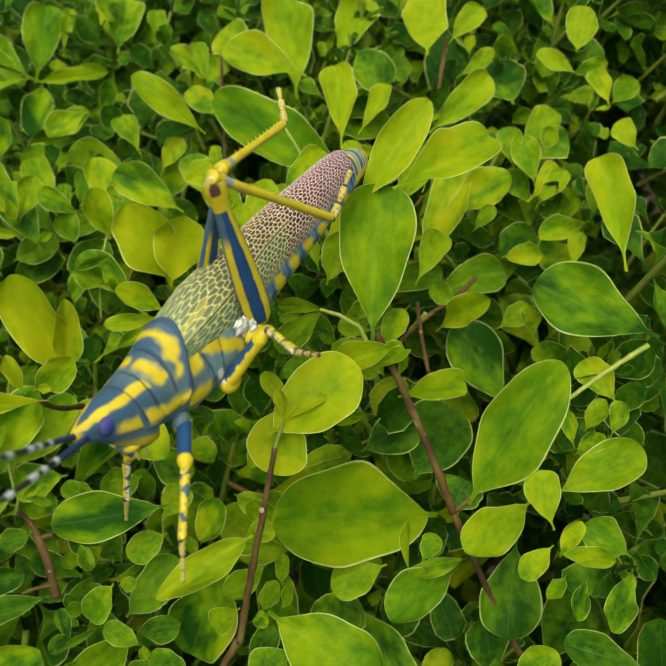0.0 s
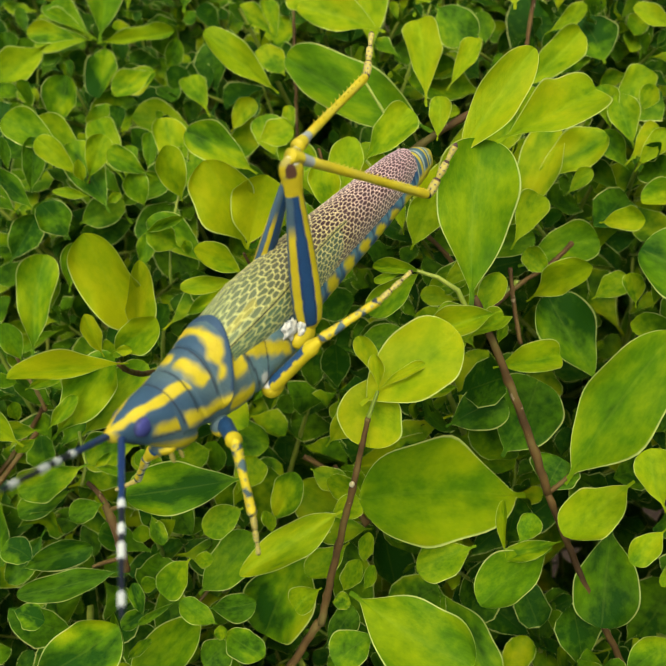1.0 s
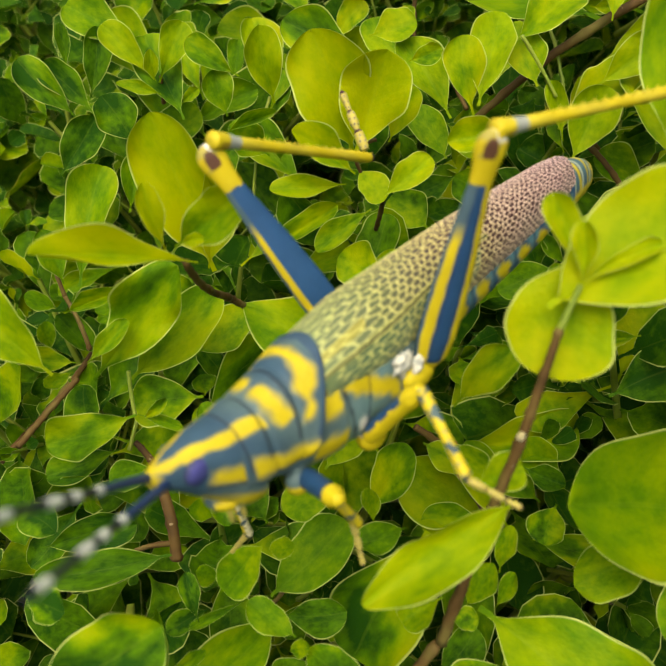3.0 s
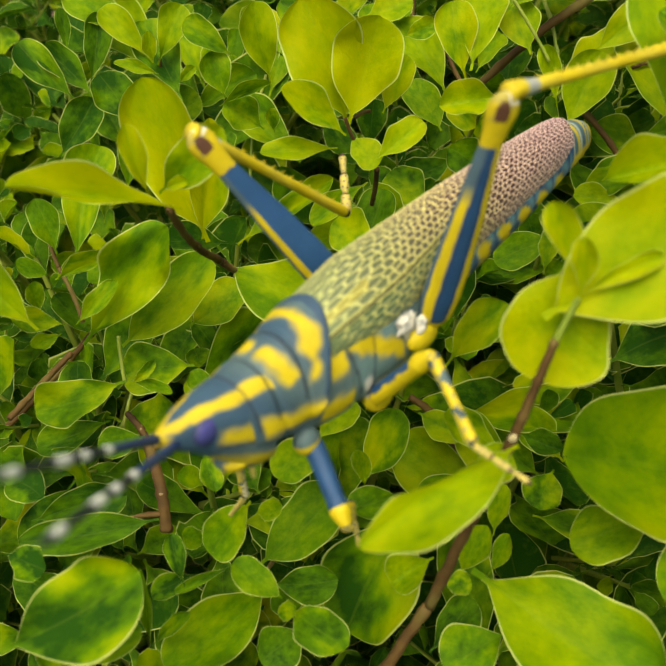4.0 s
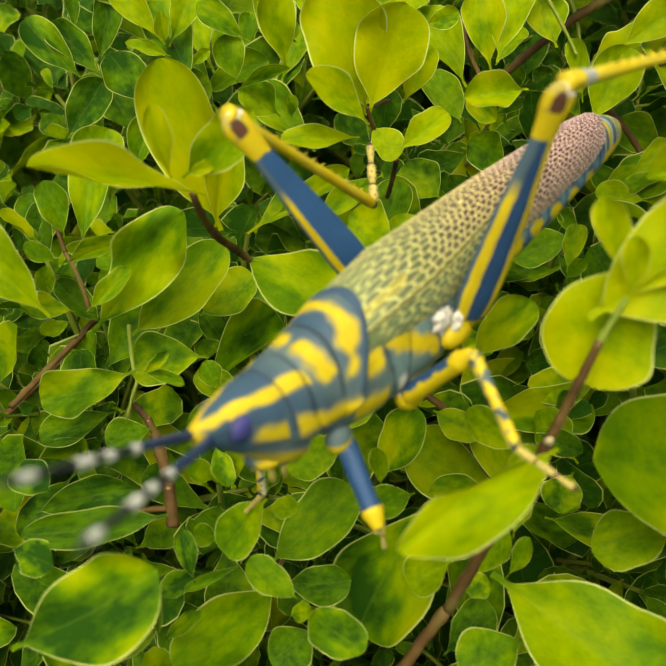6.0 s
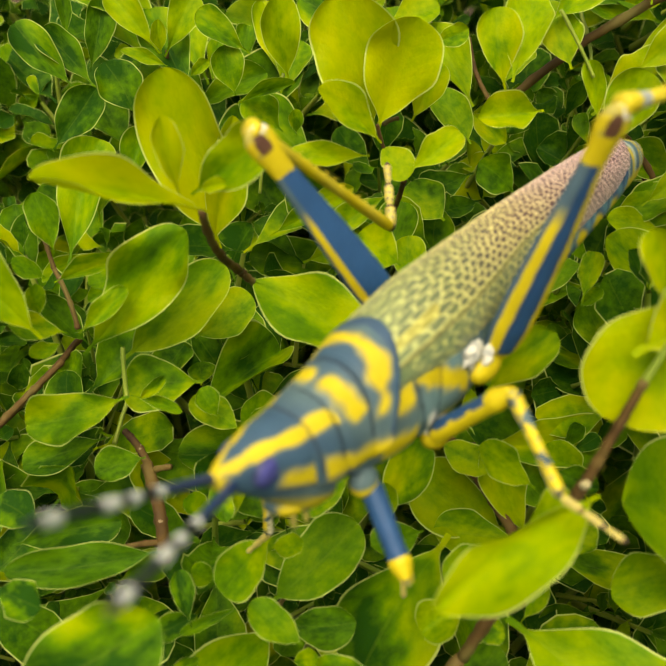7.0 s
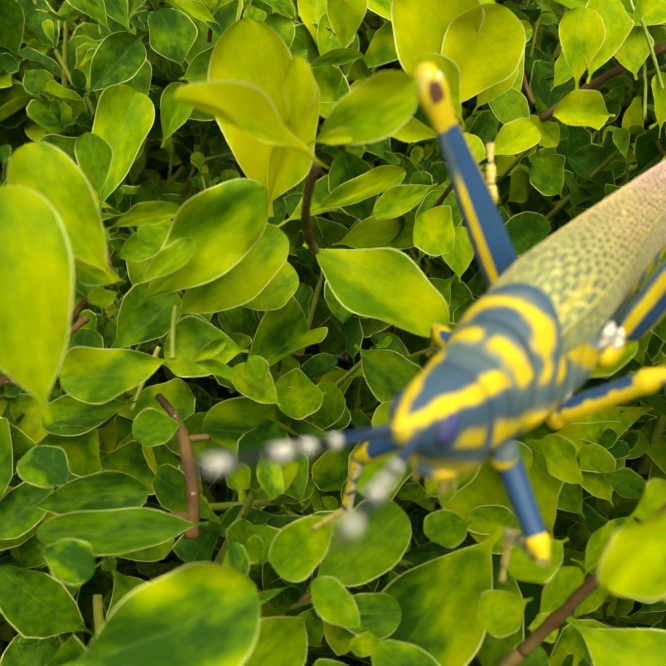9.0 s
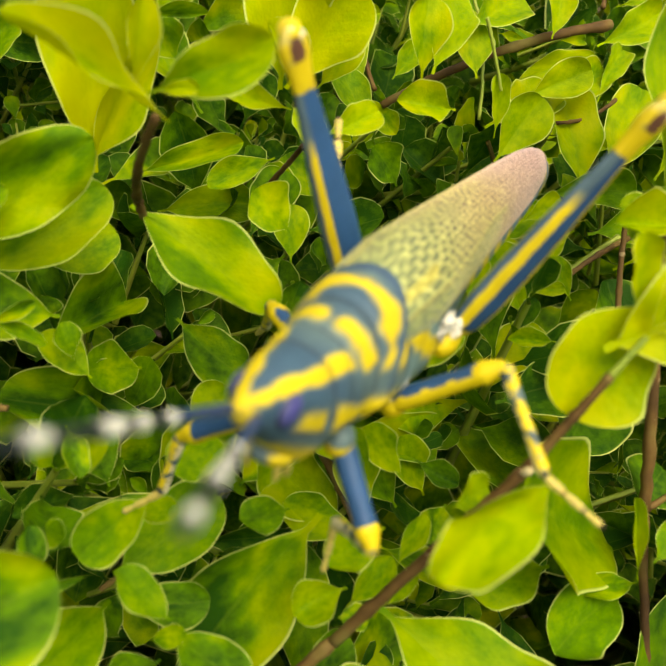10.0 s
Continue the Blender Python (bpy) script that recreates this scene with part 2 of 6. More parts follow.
sprig = twig((0.28, -1.90, -2.80), (0.76, -0.60, -0.73), 0.072, 0.055, bark_mat, None, 0.03)
twig((0.76, -0.60, -0.73), (0.96, -0.01, -0.02), 0.055, 0.040, bark_mat, sprig, 0.02)
twig((0.96, -0.01, -0.02), (1.09, 0.24, 0.21), 0.036, 0.026, shoot_mat, sprig, 0.02, False)
broad_leaf = leaf("round", (3.55, -0.07, -3.20), (0.95, -0.63, -1.20), 1.56, (-0.11, -0.19, 0.98), 0.55, mottle=0.5)
leaf("oval", (0.86, -1.58, -2.80), (2.28, -2.67, -2.40), 1.13, (-0.08, -0.11, 0.99), 0.47, mottle=0.45)
leaf("oval", (2.40, -1.13, -4.80), (3.07, -2.63, -4.80), 0.74, (-0.11, -0.10, 0.99), 0.20)
leaf("pointed", (4.09, -0.23, -1.90), (5.27, 1.00, -0.10), 1.14, (-0.23, -0.23, 0.95), 0.42)
leaf("oval", (4.92, -0.45, -2.00), (3.78, -1.12, -1.90), 0.70, (-0.21, -0.17, 0.96), 0.62)
leaf("oval", (2.50, 1.55, 0.30), (2.84, 3.53, 1.20), 1.09, (-0.15, -0.37, 0.92), 0.33, mottle=0.5)
leaf("pointed", (2.54, 3.41, 1.00), (3.63, 4.60, 1.80), 0.65, (-0.17, -0.43, 0.89), 0.80)
leaf("oval", (3.06, 3.30, 1.40), (4.72, 4.45, 1.20), 0.79, (-0.21, -0.42, 0.88), 0.74)
leaf("pointed", (2.58, 5.88, -1.00), (0.32, 8.80, -1.80), 1.18, (-0.06, -0.46, 0.89), 0.40)
leaf("spoon", (2.72, 6.42, -0.90), (2.79, 8.20, -0.60), 0.70, (-0.12, -0.47, 0.88), 0.72)
leaf("spoon", (2.96, 5.97, -0.20), (3.54, 6.93, 0.00), 0.37, (-0.15, -0.46, 0.88), 0.70)
leaf("oval", (2.68, 5.14, -0.50), (2.78, 5.77, -0.20), 0.35, (-0.13, -0.43, 0.89), 0.66)
leaf("oval", (0.10, 8.08, -2.10), (-1.13, 8.73, -1.20), 0.59, (0.01, -0.47, 0.88), 0.66)
leaf("oval", (-0.39, 6.01, -2.10), (-1.52, 6.59, -1.60), 0.68, (0.03, -0.42, 0.91), 0.46)
leaf("oval", (-3.94, 6.89, -2.40), (-4.95, 7.50, -2.00), 0.65, (0.15, -0.42, 0.89), 0.40)
leaf("oval", (-3.07, 5.72, -2.60), (-3.69, 6.91, -2.10), 0.69, (0.12, -0.41, 0.91), 0.36)
chin_leaf = leaf("oval", (-0.79, 0.09, -2.10), (-2.35, -0.15, -1.80), 0.72, (0.06, -0.21, 0.98), 0.25)
leaf("folded", (2.40, 0.96, 0.20), (3.00, 1.40, 0.00), 0.34, (-0.15, -0.30, 0.94), 0.58)
leaf("oval", (3.06, 1.12, -1.00), (4.30, 1.62, -1.60), 0.51, (-0.18, -0.27, 0.95), 0.58)
leaf("round", (3.43, 0.55, -2.80), (4.25, 1.79, -2.80), 1.18, (-0.17, -0.23, 0.96), 0.16)
leaf("oval", (5.19, 1.73, -2.80), (4.60, 3.22, -2.40), 0.94, (-0.21, -0.28, 0.94), 0.14)
leaf("oval", (4.21, 3.64, -2.10), (5.51, 3.94, -1.80), 0.71, (-0.21, -0.33, 0.92), 0.38)
leaf("spoon", (4.02, 2.68, -1.70), (4.51, 2.38, -0.40), 0.51, (-0.20, -0.31, 0.93), 0.66)
leaf("spoon", (3.47, 2.83, -0.40), (3.99, 3.65, -0.20), 0.49, (-0.18, -0.36, 0.92), 0.62)
leaf("spoon", (4.78, -1.20, -0.80), (4.67, -0.49, -0.50), 0.53, (-0.25, -0.18, 0.95), 0.70)
leaf("oval", (4.67, -1.51, -0.80), (4.19, -1.85, -0.90), 0.34, (-0.23, -0.14, 0.96), 0.60)
leaf("wavy", (0.18, -0.73, -3.00), (-0.60, -1.77, -4.20), 1.08, (-0.00, -0.14, 0.99), 0.34, mottle=1.2)
leaf("folded", (0.29, -1.46, -2.60), (-0.10, -1.65, -2.80), 0.40, (-0.01, -0.13, 0.99), 0.56)
leaf("oval", (-3.21, 2.26, -2.60), (-3.72, 2.00, -2.40), 0.38, (0.14, -0.28, 0.95), 0.40)
leaf("oval", (3.77, -1.10, -2.90), (2.60, -1.84, -2.60), 0.70, (-0.15, -0.13, 0.98), 0.34)
leaf("oval", (3.92, -0.99, -2.80), (3.04, -1.18, -2.70), 0.29, (-0.16, -0.15, 0.98), 0.47)
leaf("spoon", (-4.53, 10.07, -2.60), (-5.31, 8.91, -2.40), 0.71, (0.16, -0.46, 0.87), 0.60)
leaf("oval", (-3.84, 10.03, -2.40), (-4.81, 10.04, -2.20), 0.43, (0.14, -0.48, 0.87), 0.50)
leaf("oval", (-2.31, 9.19, -2.60), (-3.05, 8.59, -2.60), 0.52, (0.09, -0.46, 0.88), 0.58)
leaf("oval", (5.21, 2.83, -2.00), (5.79, 3.09, -1.80), 0.43, (-0.23, -0.30, 0.92), 0.60)
leaf("round", (3.77, -0.34, -2.20), (4.03, 0.03, -2.00), 0.76, (-0.18, -0.19, 0.96), 0.20)
leaf("oval", (2.57, -1.03, -2.60), (1.75, -1.29, -2.70), 0.56, (-0.11, -0.15, 0.98), 0.50)
leaf("oval", (4.88, -0.82, -3.00), (4.53, -2.17, -3.40), 0.97, (-0.21, -0.12, 0.97), 0.16)
leaf("oval", (0.46, -0.86, -1.20), (0.89, -0.65, -1.30), 0.34, (-0.04, -0.19, 0.98), 0.62, sprig)
leaf("spoon", (6.00, 4.88, -1.00), (6.68, 5.44, -0.80), 0.51, (-0.26, -0.38, 0.88), 0.60)
leaf("spoon", (6.51, 6.98, -1.80), (7.28, 7.54, -1.40), 0.65, (-0.25, -0.42, 0.87), 0.55)
leaf("spoon", (1.19, 9.61, -1.60), (0.70, 10.02, -1.20), 0.93, (-0.04, -0.51, 0.86), 0.70)
leaf("oval", (2.19, 8.83, -1.40), (0.66, 9.38, -1.20), 0.82, (-0.06, -0.49, 0.87), 0.62)
leaf("round", (3.49, 9.40, -1.40), (4.04, 8.62, -1.60), 0.84, (-0.14, -0.48, 0.87), 0.25)
leaf("round", (6.55, 8.03, -1.60), (6.30, 9.03, -1.40), 0.92, (-0.23, -0.45, 0.86), 0.22)
leaf("oval", (-0.22, 6.45, -1.80), (0.40, 6.54, -1.60), 0.54, (-0.01, -0.43, 0.90), 0.62)
leaf("oval", (-3.63, 6.94, -3.10), (-4.65, 7.98, -2.60), 0.83, (0.16, -0.51, 0.84), 0.52)
leaf("oval", (-1.78, 6.71, -3.10), (-2.12, 7.83, -2.50), 0.63, (0.06, -0.52, 0.85), 0.58)
leaf("oval", (-4.36, 4.46, -4.80), (-5.38, 4.25, -5.20), 0.32, (0.19, -0.38, 0.91), 0.44)
leaf("oval", (-3.55, 1.07, -2.00), (-3.12, 1.40, -1.70), 0.24, (0.18, -0.36, 0.92), 0.46)
leaf("round", (-3.17, 1.31, -2.70), (-2.20, 2.18, -2.20), 0.66, (0.13, -0.36, 0.92), 0.50, mottle=0.5)
leaf("round", (-2.55, 1.99, -3.30), (-1.95, 2.48, -3.10), 0.56, (0.09, -0.36, 0.93), 0.50, mottle=0.5)
leaf("wavy", (-3.24, 0.74, -2.80), (-4.27, 0.49, -3.00), 0.56, (0.19, -0.29, 0.94), 0.44)
leaf("oval", (-3.59, 0.66, -3.60), (-4.47, 0.41, -3.80), 0.42, (0.19, -0.27, 0.94), 0.25)
leaf("pointed", (-1.89, 1.90, -2.10), (-0.65, 0.79, -1.70), 0.81, (0.05, -0.37, 0.93), 0.54, mottle=0.7)
leaf("oval", (-0.72, 2.98, -1.20), (-1.53, 2.83, -1.10), 0.28, (0.04, -0.46, 0.89), 0.68)
leaf("oval", (-0.18, 2.92, -1.30), (0.37, 3.35, -1.10), 0.36, (-0.04, -0.47, 0.88), 0.72)
leaf("round", (-0.46, 3.46, -1.50), (-0.18, 3.09, -1.60), 0.38, (-0.01, -0.46, 0.89), 0.64)
leaf("oval", (-0.60, 2.92, -0.90), (-1.22, 2.94, -0.30), 0.38, (0.02, -0.49, 0.87), 0.66)
leaf("folded", (1.25, 3.63, -1.00), (0.57, 3.50, -1.00), 0.46, (-0.09, -0.49, 0.87), 0.74)
leaf("round", (0.68, 4.26, -2.00), (0.30, 4.97, -1.80), 0.46, (-0.05, -0.49, 0.87), 0.44)
leaf("spoon", (0.57, 0.52, -2.00), (1.09, 0.76, -1.30), 0.47, (-0.09, -0.34, 0.93), 0.58)
leaf("oval", (0.85, 0.63, -3.40), (2.56, 1.22, -4.00), 0.67, (-0.12, -0.29, 0.95), 0.54)
leaf("round", (-0.28, -0.03, -3.60), (0.05, 0.43, -2.90), 0.52, (-0.02, -0.28, 0.96), 0.53)
leaf("round", (-1.56, -0.98, -2.40), (-1.98, -1.32, -2.90), 0.46, (0.08, -0.22, 0.97), 0.50)
leaf("round", (-1.23, -1.76, -2.80), (-1.68, -1.48, -2.60), 0.33, (0.06, -0.19, 0.98), 0.39)
leaf("oval", (-1.52, -1.33, -4.00), (-2.33, -2.34, -3.30), 0.69, (0.08, -0.16, 0.98), 0.42)
leaf("round", (-1.07, -1.87, -3.00), (-0.55, -2.28, -2.70), 0.44, (0.02, -0.16, 0.99), 0.34)
leaf("pointed", (-2.74, -0.85, -3.10), (-4.14, -1.08, -3.10), 0.44, (0.18, -0.21, 0.96), 0.14)
leaf("oval", (1.91, -0.16, -4.60), (2.85, -0.51, -4.40), 0.45, (-0.15, -0.22, 0.96), 0.50)
leaf("round", (0.50, -1.54, -3.10), (0.74, -1.57, -3.00), 0.26, (-0.07, -0.18, 0.98), 0.47)
leaf("oval", (0.38, -2.00, -3.80), (0.81, -1.51, -3.60), 0.42, (-0.07, -0.16, 0.98), 0.20)
leaf("oval", (1.04, -2.03, -3.20), (0.46, -2.40, -3.20), 0.56, (-0.08, -0.14, 0.99), 0.35)
leaf("round", (2.04, 2.77, -2.60), (1.36, 2.59, -2.80), 0.47, (-0.12, -0.39, 0.91), 0.30)
leaf("pointed", (1.74, 4.53, -1.00), (1.46, 5.18, -0.60), 0.53, (-0.12, -0.53, 0.84), 0.66)
leaf("spoon", (3.37, 3.50, -1.40), (3.18, 4.96, -1.00), 0.80, (-0.21, -0.48, 0.85), 0.66)
leaf("oval", (2.92, 3.06, -2.20), (2.35, 3.21, -2.20), 0.33, (-0.17, -0.42, 0.89), 0.60)
leaf("oval", (3.44, 4.12, -2.40), (2.78, 4.41, -2.20), 0.52, (-0.19, -0.45, 0.87), 0.40)
leaf("spoon", (3.64, 3.39, -2.00), (2.99, 3.06, -2.20), 0.48, (-0.21, -0.42, 0.88), 0.62)
leaf("round", (-3.99, -0.54, -3.20), (-4.43, -0.28, -3.20), 0.43, (0.21, -0.23, 0.95), 0.11)
leaf("oval", (-0.22, 2.49, -2.40), (-0.72, 2.61, -2.10), 0.58, (-0.00, -0.41, 0.91), 0.56)
leaf("round", (-2.02, 0.78, -3.40), (-2.54, 1.03, -3.20), 0.37, (0.10, -0.30, 0.95), 0.50)
leaf("oval", (-2.53, 1.60, -3.80), (-2.58, 1.77, -3.60), 0.34, (0.11, -0.33, 0.94), 0.46)
leaf("oval", (-1.28, 4.34, -2.60), (-2.24, 5.11, -2.20), 0.56, (0.06, -0.47, 0.88), 0.44)
leaf("round", (0.52, 4.03, -3.20), (0.04, 4.42, -3.00), 0.61, (-0.04, -0.44, 0.90), 0.24)
leaf("round", (0.37, 0.66, -3.40), (0.87, 0.37, -3.40), 0.41, (-0.07, -0.29, 0.96), 0.50)
leaf("oval", (-1.64, -0.16, -3.80), (-1.95, 0.25, -3.60), 0.46, (0.07, -0.26, 0.96), 0.25)
leaf("oval", (0.82, 5.29, -2.20), (0.20, 6.40, -1.80), 0.61, (-0.05, -0.52, 0.85), 0.58)
leaf("spoon", (-3.01, 7.26, -3.60), (-3.53, 8.58, -3.20), 0.65, (0.11, -0.51, 0.85), 0.56)
leaf("oval", (-1.65, 8.70, -3.80), (-2.88, 9.04, -3.60), 0.69, (0.07, -0.53, 0.85), 0.45)
leaf("oval", (-0.34, 3.76, -2.60), (-1.02, 3.25, -2.80), 0.34, (0.01, -0.43, 0.90), 0.48)
leaf("oval", (-1.25, 3.85, -4.00), (-0.25, 3.72, -3.30), 0.54, (-0.14, -0.44, 0.89), 0.50)
leaf("oval", (-1.71, 3.72, -3.30), (-0.78, 3.72, -2.40), 0.34, (-0.12, -0.47, 0.88), 0.62)
leaf("folded", (-2.45, 1.06, -3.60), (-1.54, 2.47, -4.10), 0.66, (-0.08, -0.36, 0.93), 0.32)
leaf("round", (-1.39, 1.43, -4.10), (-1.98, 1.08, -3.80), 0.60, (-0.10, -0.34, 0.94), 0.42)
leaf("oval", (0.73, -0.85, -2.60), (0.13, -1.27, -2.50), 0.41, (-0.27, -0.24, 0.93), 0.48)
leaf("oval", (-1.09, 1.66, -3.40), (-0.36, 1.14, -3.40), 0.60, (-0.16, -0.35, 0.92), 0.42)
leaf("oval", (0.07, 2.64, -3.00), (-0.06, 3.12, -2.60), 0.43, (-0.20, -0.43, 0.88), 0.52)
leaf("oval", (2.16, 4.21, -1.40), (3.22, 5.19, -1.20), 0.63, (-0.33, -0.50, 0.80), 0.68)
leaf("folded", (3.25, 4.58, -1.60), (4.16, 4.72, -1.60), 0.30, (-0.37, -0.47, 0.80), 0.66)
leaf("pointed", (0.97, 4.01, -0.80), (1.26, 5.16, -0.40), 0.57, (-0.27, -0.54, 0.79), 0.66)
leaf("oval", (1.49, 4.83, -0.60), (2.29, 5.79, -0.40), 0.61, (-0.30, -0.55, 0.78), 0.66)
leaf("oval", (-0.36, 3.06, -3.20), (-0.05, 3.94, -2.80), 0.56, (-0.18, -0.45, 0.88), 0.20)
leaf("oval", (-4.36, 3.27, -3.40), (-4.19, 4.89, -2.80), 0.68, (0.05, -0.47, 0.88), 0.44)
leaf("folded", (-3.76, 4.37, -3.20), (-3.53, 5.09, -2.80), 0.44, (0.02, -0.50, 0.87), 0.40)
leaf("round", (-3.68, 6.03, -3.40), (-2.92, 6.41, -3.20), 0.67, (-0.00, -0.53, 0.85), 0.30)
leaf("oval", (-2.48, 1.12, -3.00), (-3.29, 0.99, -3.00), 0.62, (-0.03, -0.36, 0.93), 0.45)
leaf("oval", (-0.87, 0.47, -3.60), (-0.52, 0.93, -3.40), 0.53, (-0.17, -0.32, 0.93), 0.56)
leaf("round", (-1.45, -1.08, -3.60), (-0.64, -0.37, -3.30), 0.70, (-0.15, -0.25, 0.96), 0.38)
twig((5.58, -3.38, -5.00), (3.76, -0.41, -2.20), 0.07, 0.062, bark_mat)
twig((3.76, -0.41, -2.20), (2.54, 1.56, 0.20), 0.082, 0.066, bark_mat, None, 0.02)
twig((3.76, -0.41, -2.20), (4.18, -0.16, -1.90), 0.048, 0.036, bark_mat)
twig((0.65, 10.54, -2.00), (0.55, 7.62, -3.20), 0.04, 0.048, bark_mat)
twig((5.32, 9.32, -1.00), (4.92, 8.00, -1.20), 0.056, 0.048, bark_mat)
twig((0.23, 0.91, -3.40), (1.05, 0.45, -4.00), 0.056, 0.056, bark_mat)
twig((-0.56, 3.50, -1.20), (-0.46, 3.46, -1.50), 0.028, 0.028, bark_mat)
twig((-0.21, 3.75, -3.00), (-0.16, 3.47, -2.00), 0.04, 0.04, bark_mat)
twig((0.87, 6.38, -2.00), (1.16, 5.54, -2.40), 0.04, 0.04, bark_mat)
twig((2.60, 4.69, -2.00), (3.42, 4.25, -3.00), 0.04, 0.04, bark_mat)
twig((-5.50, 1.05, -4.80), (-4.49, 3.07, -5.00), 0.06, 0.055, bark_mat)
twig((-3.41, 1.79, -4.10), (-3.62, 1.09, -4.50), 0.035, 0.035, shoot_mat)
twig((0.98, 4.71, -2.00), (3.74, 5.81, -0.40), 0.062, 0.085, bark_mat)
twig((1.67, 6.67, -0.70), (2.35, 4.81, -1.80), 0.03, 0.03, shoot_mat)
twig((0.74, 0.80, -3.60), (1.03, 0.19, -4.00), 0.048, 0.048, bark_mat)
twig((3.21, 2.49, -2.00), (3.78, 2.85, -1.40), 0.04, 0.05, shoot_mat)
twig((-1.56, -1.17, -4.00), (-1.36, -1.07, -3.60), 0.032, 0.032, bark_mat)
leaf("oval", (-3.77, 11.96, -3.91), (-3.62, 14.25, -3.59), 0.94, (0.11, -0.50, 0.86), 0.35)
leaf("spoon", (-3.98, 11.97, -3.97), (-5.09, 13.25, -3.97), 0.69, (0.13, -0.48, 0.87), 0.40)
leaf("oval", (-4.09, 12.01, -4.00), (-5.37, 12.79, -4.04), 0.58, (0.14, -0.48, 0.87), 0.45)
leaf("oval", (-4.08, 11.90, -4.00), (-5.32, 11.86, -3.99), 0.59, (0.14, -0.47, 0.87), 0.52)
leaf("oval", (-3.69, 11.66, -3.88), (-2.01, 11.02, -3.04), 0.42, (0.09, -0.48, 0.87), 0.45)
leaf("spoon", (-3.14, 12.48, -3.75), (-2.96, 13.71, -3.39), 0.33, (0.09, -0.50, 0.86), 0.52)
leaf("oval", (-3.72, 11.84, -4.20), (-3.69, 9.90, -3.78), 0.70, (0.12, -0.46, 0.88), 0.24)
leaf("spoon", (-3.32, 9.86, -3.73), (-2.38, 9.70, -3.11), 0.55, (0.10, -0.45, 0.89), 0.56)
leaf("oval", (-1.78, 12.13, -3.36), (-1.86, 13.75, -3.08), 1.13, (0.06, -0.51, 0.86), 0.36)
leaf("spoon", (-0.65, 11.65, -3.03), (-0.83, 12.75, -2.76), 0.46, (0.03, -0.50, 0.86), 0.48)
leaf("oval", (0.16, 10.43, -2.77), (-0.58, 11.23, -2.65), 0.48, (0.01, -0.49, 0.87), 0.50)
leaf("round", (0.35, 9.11, -2.67), (-0.11, 9.70, -2.47), 0.55, (0.00, -0.47, 0.89), 0.58)
leaf("spoon", (0.29, 10.24, -2.72), (0.11, 11.20, -2.46), 0.38, (0.00, -0.49, 0.87), 0.50)
leaf("oval", (2.17, 9.21, -2.17), (2.01, 12.14, -1.95), 1.08, (-0.06, -0.50, 0.87), 0.64)
leaf("spoon", (-1.24, 8.48, -3.10), (-1.64, 9.38, -2.89), 0.53, (0.05, -0.45, 0.89), 0.50)
leaf("oval", (-0.73, 7.86, -2.94), (-0.30, 8.21, -2.48), 0.43, (0.03, -0.44, 0.90), 0.48)
leaf("round", (0.10, 6.87, -2.68), (-0.11, 7.71, -2.41), 0.69, (0.01, -0.42, 0.91), 0.50)
leaf("spoon", (0.39, 7.20, -2.61), (0.39, 7.79, -2.27), 0.26, (-0.01, -0.43, 0.90), 0.62)
leaf("wavy", (-2.87, 6.17, -3.49), (-4.04, 7.83, -3.52), 0.84, (0.12, -0.39, 0.91), 0.36)
leaf("spoon", (-2.88, 7.04, -3.52), (-2.79, 7.75, -3.16), 0.35, (0.10, -0.41, 0.91), 0.38)
leaf("spoon", (-2.46, 7.13, -3.40), (-2.38, 7.98, -3.06), 0.34, (0.09, -0.41, 0.91), 0.32)
leaf("oval", (-3.03, 6.51, -3.54), (-2.03, 6.62, -2.92), 0.50, (0.09, -0.39, 0.92), 0.35)
leaf("spoon", (-1.78, 6.46, -3.19), (-1.55, 7.30, -2.80), 0.57, (0.07, -0.40, 0.91), 0.48)
leaf("oval", (-4.40, 8.75, -4.00), (-4.69, 9.25, -3.74), 0.55, (0.15, -0.42, 0.89), 0.30)
leaf("oval", (-2.00, 6.67, -3.66), (-2.46, 5.51, -3.40), 0.76, (0.08, -0.37, 0.92), 0.20)
leaf("oval", (-4.28, 6.39, -4.29), (-4.78, 7.21, -4.10), 0.63, (0.15, -0.37, 0.92), 0.18)
leaf("spoon", (-2.50, 4.78, -3.34), (-2.33, 5.31, -2.96), 0.36, (0.10, -0.35, 0.93), 0.40)
leaf("spoon", (-4.24, 4.31, -3.81), (-4.18, 4.84, -3.46), 0.36, (0.15, -0.33, 0.93), 0.52)
leaf("oval", (3.17, 9.98, -1.91), (3.98, 11.21, -1.37), 0.86, (-0.11, -0.50, 0.86), 0.62)
leaf("round", (4.40, 8.90, -1.83), (4.37, 9.42, -1.51), 0.41, (-0.14, -0.47, 0.87), 0.30)
leaf("pointed", (4.77, 8.78, -0.83), (5.00, 10.19, -0.46), 0.97, (-0.16, -0.49, 0.85), 0.76)
leaf("spoon", (5.47, 9.49, -1.25), (6.14, 9.90, -0.73), 0.55, (-0.19, -0.49, 0.85), 0.66)
leaf("spoon", (5.44, 8.42, -1.23), (6.07, 8.53, -0.71), 0.36, (-0.19, -0.46, 0.86), 0.60)
leaf("spoon", (5.74, 8.97, -1.16), (5.74, 9.15, -0.82), 0.24, (-0.19, -0.47, 0.86), 0.62)
leaf("oval", (7.51, 7.73, -0.63), (6.82, 8.18, -0.48), 0.38, (-0.25, -0.45, 0.86), 0.68)
leaf("round", (7.73, 8.37, -0.59), (7.96, 9.20, -0.20), 0.63, (-0.26, -0.47, 0.85), 0.62)
